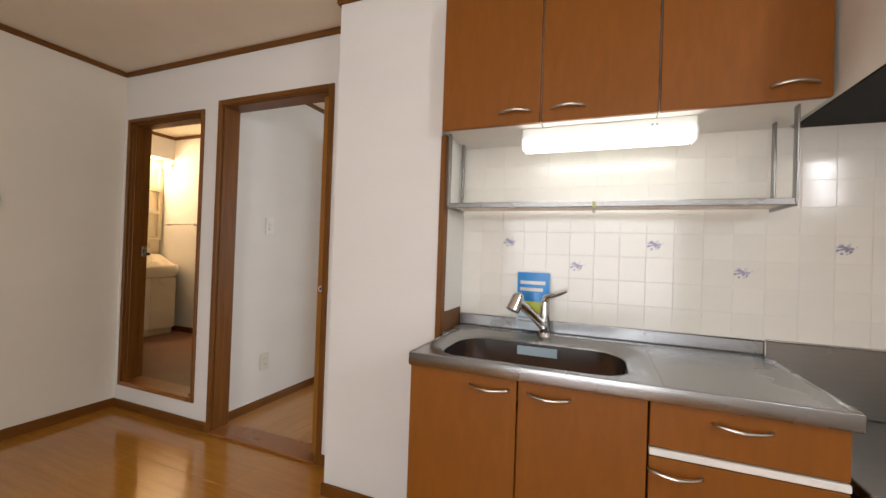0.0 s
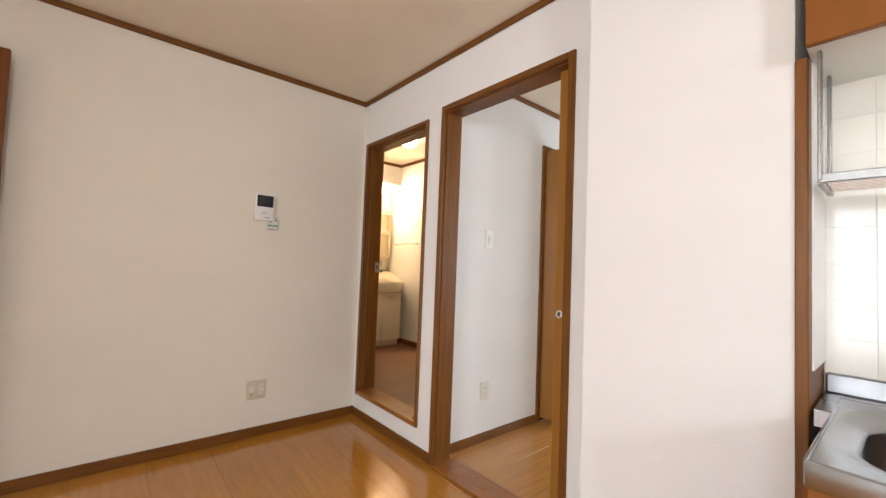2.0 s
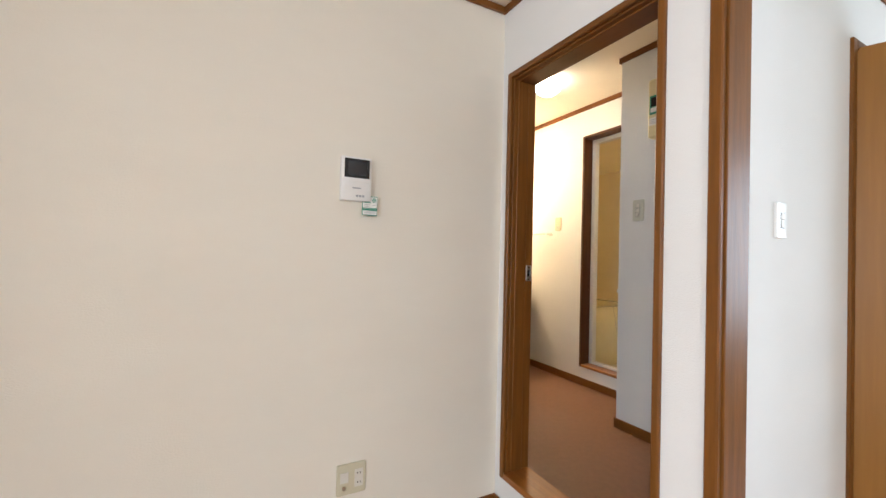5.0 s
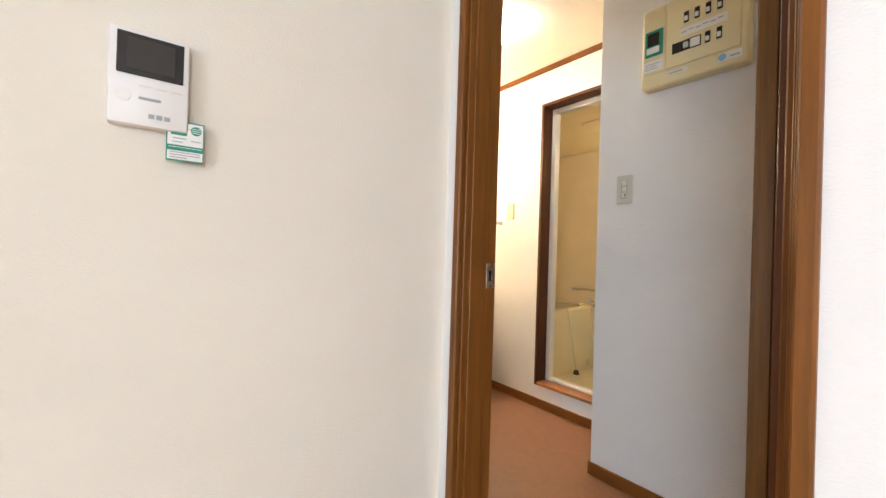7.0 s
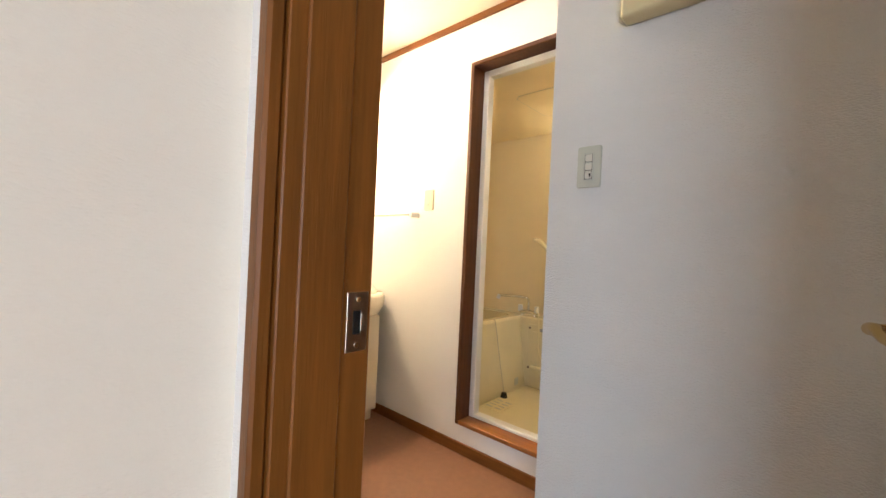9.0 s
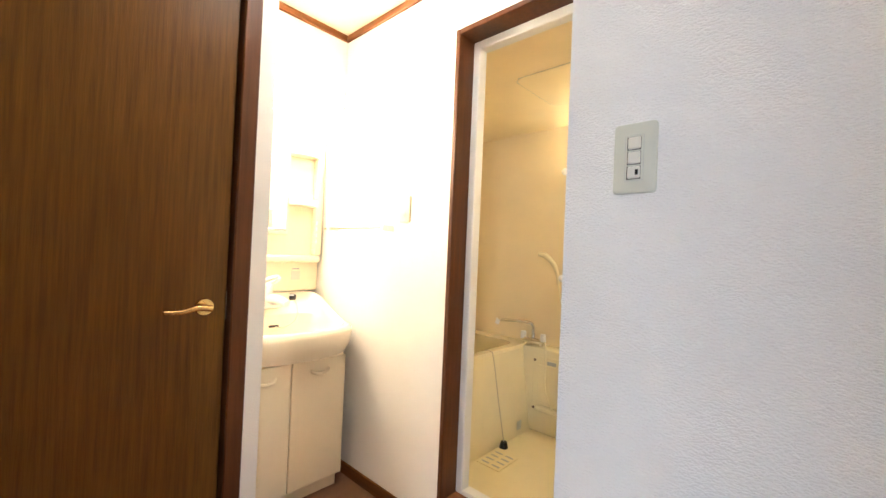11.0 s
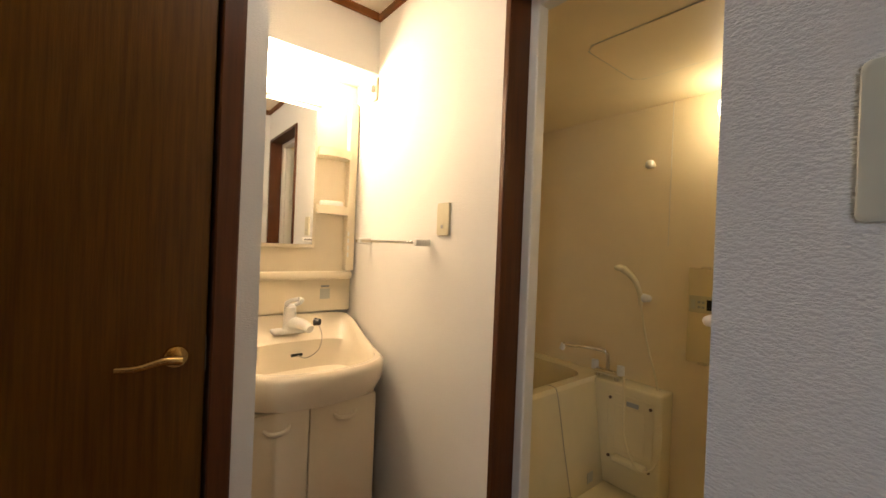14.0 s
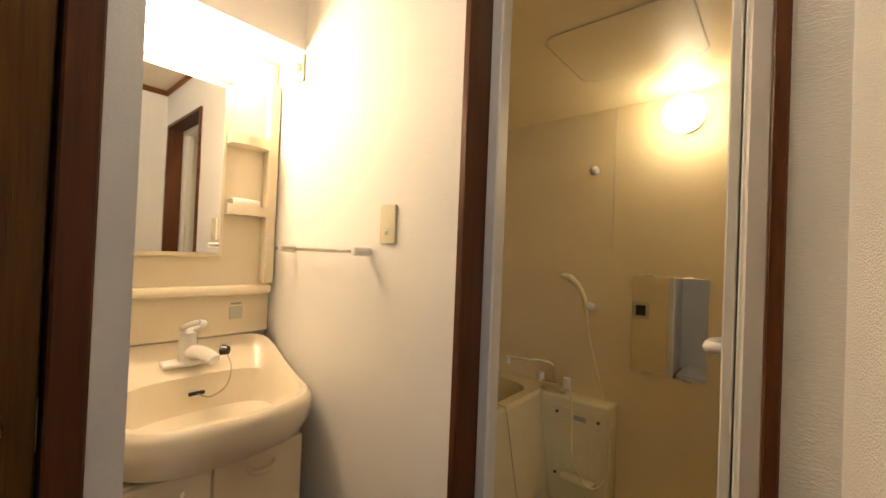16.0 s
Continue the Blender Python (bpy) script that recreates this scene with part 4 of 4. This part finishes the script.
loops = [basin_loop(0.06, 0.792, -3.80), basin_loop(0.02, 0.80, -3.765), lift(basin_loop(0.004, 0.85, -3.752), 0.06), lift(basin_loop(0.0, 0.905, -3.748), 0.12),
         lift(basin_loop(0.004, 0.922, -3.75), 0.122), lift(basin_loop(0.014, 0.932, -3.752), 0.122), lift(basin_loop(0.03, 0.931, -3.755), 0.11)]


def bowl_loop(s, z, sx=0.0):
    pts = []
    for k in range(NB):
        a = math.tau * k / NB
        ca, sa = math.cos(a), math.sin(a)
        pts.append((-3.965 + sx + 0.18 * s * math.copysign(abs(ca) ** 0.55, ca), 2.981 + 0.245 * s * math.copysign(abs(sa) ** 0.55, sa), z))
    return pts


loops += [lift(bowl_loop(1.0, 0.918), 0.05), lift(bowl_loop(0.95, 0.885), 0.02), bowl_loop(0.85, 0.84), bowl_loop(0.55, 0.806), bowl_loop(0.15, 0.80)]
rings = loft(bm, loops)
bm.faces.new(rings[0])
part("bowl", bm, CREAM, bs, "", True)
pbox("overflow_slot", (-4.14, -4.126, 2.955, 3.005, 0.893, 0.904), BLACK, bs, 0.002)
wtp = thing("basin_tap", "white single lever wash basin tap with spout", "tap")
part("base", box(B(), -4.235, -4.165, 2.885, 3.03, 0.985, 1.006, 0.009, 3), PLAST, wtp, "", True)
part("body", tube(B(), [(-4.195, 2.965, 1.0), (-4.195, 2.965, 1.05), (-4.19, 2.963, 1.105)], [0.031, 0.028, 0.025], 22), PLAST, wtp, "", True)
part("spout", tube(B(), [(-4.20, 2.965, 1.03), (-4.15, 2.985, 1.036), (-4.105, 3.003, 1.03), (-4.075, 3.013, 1.018)], [0.026, 0.025, 0.022, 0.019], 16), PLAST, wtp, "", True)
bm = B()
ring = [(-4.15 + 0.052 * math.cos(a) - 0.003 * math.sin(a), 2.966 + 0.03 * math.sin(a), 1.128 + 0.022 * math.cos(a)) for a in (math.tau * k / 12 for k in range(13))]
tube(bm, ring, 0.0095, 8)
tube(bm, [(-4.192, 2.963, 1.09), (-4.198, 2.963, 1.112)], [0.027, 0.02], 16)
part("lever", bm, PLAST, wtp, "white loop lever", True)
part("index_mark", cyl(B(), (-4.098, 3.018, 1.036), (-4.092, 3.026, 1.036), 0.004, n=10), GREY, wtp)
bpg = thing("basin_plug", "black rubber plug on a ball chain", "plug")
part("stopper", cyl(B(), (-4.078, 3.035, 1.05), (-4.06, 3.05, 1.05), 0.018, 0.014, 20), BLACK, bpg, "", True)
bm = B()
tube(bm, [(-4.07, 3.045, 1.045), (-4.03, 3.05, 1.0), (-4.01, 3.03, 0.945), (-4.05, 2.995, 0.905), (-4.115, 2.98, 0.9)], 0.0022, 6)
part("chain", bm, NICKEL, bpg, "", True)

vm = thing("mirror_cabinet", "cream washstand mirror unit with side shelves", "mirror cabinet")
pbox("back_panel", (VB, -4.275, 2.70, 3.288, 1.058, 2.2), VANITY, vm, 0.003)
pbox("lower_ledge", (-4.275, -4.215, 2.70, 3.27, 1.222, 1.258), VANITY, vm, 0.010, "", 2)
pbox("mirror_frame", (-4.275, -4.232, 2.70, 3.078, 1.37, 2.035), VANITY, vm, 0.006, "", 2)
pbox("mirror_glass", (-4.2322, -4.228, 2.712, 3.064, 1.386, 2.018), MIRROR, vm, 0.0, "clear mirror glass")
pbox("shelf_side", (-4.275, -4.235, 3.24, 3.285, 1.262, 2.1), VANITY, vm, 0.004)
for z in (1.545, 1.82):
    bm = B()
    pts = []
    for k in range(9):
        u = k / 8
        pts.append((-4.205 + 0.03 * math.sin(math.pi * u) - 0.03 * u * 0.3, 3.079 + 0.16 * u))
    lo = [(VB + 0.03, 3.079)] + pts + [(VB + 0.03, 3.239)]
    a = [bm.verts.new((*p, z - 0.01)) for p in lo]
    b = [bm.verts.new((*p, z + 0.03)) for p in lo]
    n = len(lo)
    for k in range(n):
        bm.faces.new((a[k], a[(k + 1) % n], b[(k + 1) % n], b[k]))
    bm.faces.new(a[::-1])
    bm.faces.new(b)
    part("shelf", bm, VANITY, vm, "cream moulded side shelf", True)
bm = B()
for k in range(4):
    box(bm, -4.234, -4.2315, 3.244, 3.253, 1.33 + k * 0.035, 1.352 + k * 0.035)
part("socket_strip", bm, WHITE, vm)
pbox("print_mark", (-4.2755, -4.2735, 3.13, 3.18, 1.12, 1.17), GREYP, vm, 0.0)
pbox("print_mark", (-4.2755, -4.2735, 3.135, 3.175, 1.178, 1.186), GREY, vm, 0.0)
vl = thing("vanity_lamp", "bright warm lamp over the washstand mirror", "lamp")
pbox("housing", (-4.275, -4.25, 2.70, 3.10, 2.05, 2.2), VANITY, vl, 0.004)
pbox("cover", (-4.25, -4.16, 2.71, 3.09, 2.07, 2.19), BULB, vl, 0.03, "glowing frosted cover", 3)
dish = thing("soap_dish", "small white soap dish on the mirror shelf", "soap dish")
part("tray", box(B(), -4.262, -4.205, 3.10, 3.205, 1.575, 1.60, 0.008, 2), PLAST, dish, "", True)

# towel rail
tr = thing("towel_rail", "white and chrome towel rail on the wall", "towel rail")
part("bar", cyl(B(), (-4.12, BY - 0.055, 1.412), (-3.605, BY - 0.055, 1.412), 0.0065, n=14), CHROME, tr, "", True)
for x in (-4.08, -3.613):
    pbox("bracket", (x - 0.012, x + 0.012, BY - 0.067, BY, 1.398, 1.426), PLAST, tr, 0.006, "", 2)
bn = thing("wall_bracket", "small ivory bracket on the wall near the lamp", "bracket")
pbox("plate", (-4.10, -4.06, BY - 0.012, BY, 2.08, 2.19), IVORY, bn, 0.003)
pbox("clip", (-4.09, -4.07, BY - 0.03, BY - 0.012, 2.12, 2.15), NICKEL, bn, 0.003)

# washing machine tray
wm = thing("washing_machine_tray", "grey white plastic washing machine tray on the floor", "tray")
bm = B()
for d in ((-3.45, -2.85, 1.08, 1.12), (-3.45, -2.85, 1.68, 1.72), (-3.45, -3.41, 1.12, 1.68), (-2.89, -2.85, 1.12, 1.68)):
    box(bm, *d, WF, WF + 0.07, 0.004)
box(bm, -3.41, -2.89, 1.12, 1.68, WF, WF + 0.02)
part("tray", bm, PLAST, wm)
part("drain_trap", cyl(B(), (-3.15, 1.35, WF + 0.02), (-3.15, 1.35, WF + 0.05), 0.06, n=24), GREYP, wm)

# ---- bathroom ----
BX_, BZC, BF = -4.30, 2.21, 0.15
BY2, BYB = CY1, 4.6
bm = B()
box(bm, BX_ - 0.04, -2.5, BYB, BYB + 0.04, 0, 2.4)
structure("wall_bath_back", bm, UNIT, "cream plastic bathroom wall panel")
structure("wall_bath_side", box(B(), BX_ - 0.04, BX_, BY2, BYB, 0, 2.4), UNIT, "cream plastic bathroom side wall")
structure("wall_bath_east", box(B(), -2.54, -2.5, BY2, BYB, 0, 2.4), UNIT, "cream plastic bathroom end wall")
bm = B()
box(bm, BX_, -3.226, BY2 + 0.002, BY2 + 0.03, 0, 2.4)
box(bm, -2.622, -2.54, BY2 + 0.002, BY2 + 0.03, 0, 2.4)
box(bm, -3.226, -2.622, BY2 + 0.031, BY2 + 0.05, 2.206, 2.4)
structure("wall_bath_front", bm, UNIT, "cream plastic bathroom front wall")
structure("ceiling_bath", box(B(), BX_, -2.54, BY2, BYB, BZC, BZC + 0.04), UNIT, "cream plastic bathroom ceiling", "ceiling")
structure("floor_bath", box(B(), BX_, -2.54, BY2, BYB, BF - 0.1, BF), TUB, "cream plastic bathroom floor", "floor")
rail("trim_bath", [(-3.272, -3.268, BYB - 0.003, BYB, 1.45, BZC)], CREAM, "thin joint cover on the bathroom wall", "trim")
ht = thing("ceiling_hatch", "round cornered service hatch in the bathroom ceiling", "hatch")
hp_ = rounded(-3.29, -2.82, 3.78, 4.22, 0.06)
bm = B()
tube(bm, [(*p, BZC - 0.001) for p in hp_] + [(*hp_[0], BZC - 0.001)], 0.0014, 5)
part("gasket", bm, GREYP, ht)
bm = B()
ins = rounded(-3.287, -2.823, 3.783, 4.217, 0.058)
loft(bm, [[(*p, BZC) for p in ins], [(*p, BZC - 0.003) for p in ins]])
part("lid", bm, UNIT, ht)

bt = thing("bath_tub", "cream plastic bath tub with moulded rim", "bath tub")
TX, TZ = -3.50, 0.705
o1 = rounded(BX_ + 0.003, TX, BY2 + 0.034, BYB - 0.003, 0.03)
i1 = rounded(BX_ + 0.07, TX - 0.135, BY2 + 0.12, BYB - 0.12, 0.12)
i2 = rounded(BX_ + 0.13, TX - 0.19, BY2 + 0.2, BYB - 0.2, 0.14)
o2 = [(p[0] - (0.072 if p[0] > -3.9 else 0), p[1], TZ - 0.02) for p in o1]
bm = B()
loft(bm, [[(*p, BF) for p in o1], o2], cap=False)
part("apron", bm, TUB, bt, "smooth slanted side panel", True)
bm = B()
loft(bm, [o2, [(*p, TZ) for p in rounded(BX_ + 0.012, TX - 0.085, BY2 + 0.044, BYB - 0.012, 0.03)], [(*p, TZ) for p in i1], [(*p, TZ - 0.03) for p in i1], [(*p, 0.25) for p in i2]])
part("bowl", bm, TUB, bt, "rounded rim and inner bowl", True)
pbox("label_strip", (-3.4985, -3.4965, 4.30, 4.35, 0.19, 0.245), GREYP, bt, 0.0)
ba = thing("bath_counter", "cream plastic apron ledge with framed access panel", "apron")
pbox("ledge", (TX - 0.075, -3.212, 4.46, BYB - 0.002, BF, TZ - 0.002), TUB, ba, 0.014, "", 3)
pbox("access_panel", (-3.485, -3.245, 4.452, 4.459, 0.30, 0.655), TUB, ba, 0.003)
pbox("inner_panel", (-3.445, -3.285, 4.446, 4.4515, 0.36, 0.60), TUB, ba, 0.003)
pbox("label_strip", (-3.38, -3.32, 4.4455, 4.4518, 0.608, 0.63), GREY, ba, 0.0)
for x in (-3.47, -3.26):
    for z in (0.312, 0.625):
        part("screw", cyl(B(), (x, 4.452, z), (x, 4.446, z), 0.008, n=14), mat("rusty_screw", (0.12, 0.07, 0.04), 0.6) if (x, z) == (-3.47, 0.312) else bpy.data.materials["rusty_screw"], ba)
pbox("soap_tray", (-3.43, -3.26, 4.39, 4.447, 0.315, 0.345), TUB, ba, 0.012, "moulded soap tray", 3)
bt2 = thing("bath_tap", "chrome bath mixer tap with swivel spout", "tap")
TXX, TYY = -3.52, 4.50
bm = B()
cyl(bm, (TXX - 0.075, TYY, TZ + 0.03), (TXX + 0.075, TYY, TZ + 0.03), 0.02, n=18)
for dx in (-0.06, 0.06):
    cyl(bm, (TXX + dx, TYY, TZ), (TXX + dx, TYY, TZ + 0.03), 0.016, n=18)
part("body", bm, CHROME, bt2, "", True)
for dx in (-0.075, 0.075):
    part("knob", cyl(B(), (TXX + dx, TYY, TZ + 0.035), (TXX + dx, TYY, TZ + 0.085), 0.021, 0.019, 14), PLAST, bt2, "white plastic knob", True)
bm = B()
tube(bm, [(TXX, TYY, TZ + 0.04), (TXX, TYY, TZ + 0.11), (TXX - 0.01, TYY - 0.01, TZ + 0.145), (TXX - 0.06, TYY - 0.03, TZ + 0.155), (TXX - 0.22, TYY - 0.11, TZ + 0.155)], 0.0105, 12)
part("spout", bm, CHROME, bt2, "", True)
part("nozzle", cyl(B(), (TXX - 0.215, TYY - 0.107, TZ + 0.16), (TXX - 0.225, TYY - 0.112, TZ + 0.125), 0.015, n=16), PLAST, bt2)
shw = thing("hand_shower", "cream hand shower on a wall holder with hose", "shower")
part("holder", ball(cyl(B(), (-3.36, BYB, 1.165), (-3.36, BYB - 0.05, 1.17), 0.02), (-3.36, BYB - 0.05, 1.17), 0.024), PLAST, shw, "", True)
bm = B()
tube(bm, [(-3.37, BYB - 0.06, 1.13), (-3.378, BYB - 0.065, 1.2), (-3.405, BYB - 0.08, 1.27), (-3.45, BYB - 0.12, 1.325)], [0.011, 0.012, 0.015, 0.02], 12)
ball(bm, (-3.46, BYB - 0.13, 1.325), 0.028, 1, 1, 0.6)
part("handset", bm, TUB, shw, "", True)
bm = B()
tube(bm, [(-3.37, BYB - 0.06, 1.13), (-3.34, BYB - 0.05, 0.95), (-3.27, BYB - 0.06, 0.72), (-3.20, 4.44, 0.52), (-3.21, 4.40, 0.38), (-3.28, 4.38, 0.34), (-3.36, 4.40, 0.45), (-3.385, 4.43, 0.62), (-3.41, 4.47, 0.73), (-3.44, TYY, TZ + 0.03)], 0.0055, 8)
part("hose", bm, TUB, shw, "", True)
hk = thing("wall_hook", "white round wall hook in the bathroom", "hook")
part("knob", ball(cyl(B(), (-3.36, BYB, 1.885), (-3.36, BYB - 0.04, 1.885), 0.012), (-3.36, BYB - 0.045, 1.885), 0.024), PLAST, hk, "", True)
bmr = thing("bath_mirror", "rectangular frameless bathroom wall mirror with clips", "mirror")
pbox("glass", (-3.163, -2.845, BYB - 0.008, BYB - 0.001, 0.878, 1.347), MIRROR, bmr, 0.001)
for x in (-3.09, -2.92):
    for z in (0.878, 1.347):
        pbox("clip", (x - 0.02, x + 0.02, BYB - 0.012, BYB, z - 0.006, z + 0.006), CHROME, bmr, 0.002)
gl = thing("bath_lamp", "round glowing globe lamp on the bathroom wall", "lamp")
part("base", cyl(B(), (-2.945, BYB, 2.08), (-2.945, BYB - 0.055, 2.08), 0.06, n=28), PLAST, gl, "", True)
part("globe", ball(B(), (-2.945, BYB - 0.13, 2.075), 0.082, n=28), GLOBE, gl, "glowing opal globe", True)
pl = thing("bath_plug", "black rubber bath plug on a chain", "plug")
part("stopper", cyl(B(), (-3.475, 4.12, BF), (-3.475, 4.12, BF + 0.035), 0.027, 0.018, 20), BLACK, pl, "", True)
bm = B()
tube(bm, [(-3.475, 4.12, BF + 0.03), (-3.515, 4.11, 0.4), (-3.562, 4.10, TZ - 0.03), (-3.588, 4.10, TZ + 0.004), (-3.63, 4.10, TZ + 0.004)], 0.0022, 6)
part("chain", bm, NICKEL, pl)
gr = thing("floor_grate", "slotted cream drain grate in bathroom floor", "drain")
pbox("plate", (-3.49, -3.34, 3.87, 4.07, BF, BF + 0.004), TUB, gr, 0.001)
for i in range(4):
    for j in range(2):
        pbox("slot", (-3.475 + j * 0.07, -3.425 + j * 0.07, 3.895 + i * 0.045, 3.907 + i * 0.045, BF + 0.0035, BF + 0.0048), GREY, gr, 0.0)
# folding bath door
fbd = thing("bath_folding_door", "folded white aluminium bathroom door with handle", "folding door")
for x in (-2.684, -2.662):
    pn = pbox("leaf", (x, x + 0.012, CY1 + 0.02, CY1 + 0.30, 0.34, 2.165), FROST, fbd, 0.002)
    for y in (CY1 + 0.0, CY1 + 0.285):
        pbox("stile", (x - 0.003, x + 0.016, y, y + 0.03, 0.33, 2.168), ALU, fbd, 0.003)
bm = B()
tube(bm, [(-2.686, CY1 + 0.015, 1.255), (-2.704, CY1 + 0.012, 1.255), (-2.708, CY1 + 0.03, 1.255), (-2.706, CY1 + 0.07, 1.255), (-2.686, CY1 + 0.085, 1.255)], 0.012, 10)
part("handle", bm, PLAST, fbd, "white plastic handle", True)
# bath control on the front wall
ctl = thing("bath_control", "ivory bath heater control with dark display", "control panel")
pbox("body", (-3.56, -3.35, BY2 + 0.03, BY2 + 0.045, 0.985, 1.11), IVORY, ctl, 0.004)
pbox("display", (-3.441, -3.372, BY2 + 0.0452, BY2 + 0.047, 1.008, 1.086), BLACK, ctl, 0.0)
for k in range(2):
    for z in (1.018, 1.055):
        pbox("button", (-3.50 + 0.027 * k, -3.482 + 0.027 * k, BY2 + 0.0452, BY2 + 0.048, z, z + 0.018), GREY, ctl, 0.001)
pbox("button", (-3.547, -3.515, BY2 + 0.0452, BY2 + 0.048, 1.01, 1.08), GREYP, ctl, 0.001)

# ---- tiles and boards ----
tiles = tagged(new("wall_tiles"), "glossy cream square wall tiles with lilac flower prints", "tiles", kind="structure")
pbox("grout_bed", (0.205, 2.295, 1.8572, 1.865, 0.895, 1.70), GROUT, tiles, 0.0)
bm = B()
box(bm, -0.0494, 0.0494, -0.004, 0, -0.0494, 0.0494, 0.0008)
tme = bpy.data.meshes.new("tile")
bm.to_mesh(tme)
bm.free()
tme.materials.append(TILE)
for i in range(20):
    for j in range(8):
        x, z = 0.2545 + 0.1 * i, 0.9445 + 0.1 * j
        if z > 1.70:
            continue
        ob = new("tile", tme)
        ob.location = (x, 1.860, z)
        ob.parent = tiles
pbox("side_lining", (0.2045, 0.2085, 1.645, 1.855, 0.93, 1.69), PLAST, tiles, 0.0)
rnd = random.Random(4)


def dots(name, count, size, spread, material):
    bm = B()
    for k in range(count):
        a, rr = rnd.random() * math.tau, rnd.random() ** 0.6
        c = (spread[0] * rr * math.cos(a) + spread[2] * rnd.random(), spread[1] * rr * math.sin(a) + spread[3] * rnd.random())
        bmesh.ops.create_circle(bm, cap_ends=True, segments=6, radius=size * (0.6 + 0.7 * rnd.random()), matrix=Matrix.Translation((c[0], -0.00004 * k, c[1])) @ Matrix.Rotation(radians(90), 4, "X"))
    me = bpy.data.meshes.new(name)
    bm.to_mesh(me)
    bm.free()
    me.materials.append(material)
    return me


fme = dots("flower", 40, 0.0036, (0.025, 0.016, 0.0, 0.0), PETAL)
lme = dots("leaf", 18, 0.0028, (0.03, 0.023, 0.006, 0.008), LEAFP)
for k in range(6):
    x = 0.435 + 0.2985 * k
    z = 1.244 if k % 2 == 0 else 1.145
    for nm, me in (("flower", fme), ("leaf", lme)):
        ob = new(nm, me)
        ob.location = (x, 1.8545, z)
        ob.parent = tiles

boards(floor, KX, 2.3, -3.08, KY, 0.303, 1.82, FLOORW, "x")
hall_floor = structure("floor_hall", box(B(), -1.474, 1.2, T, 5.0, -0.06, -0.004), GROOVE, "light brown wooden board hall floor", "floor")
boards(hall_floor, -1.474, 1.2, T, 5.0, 0.303, 1.82, HALLF, "y")
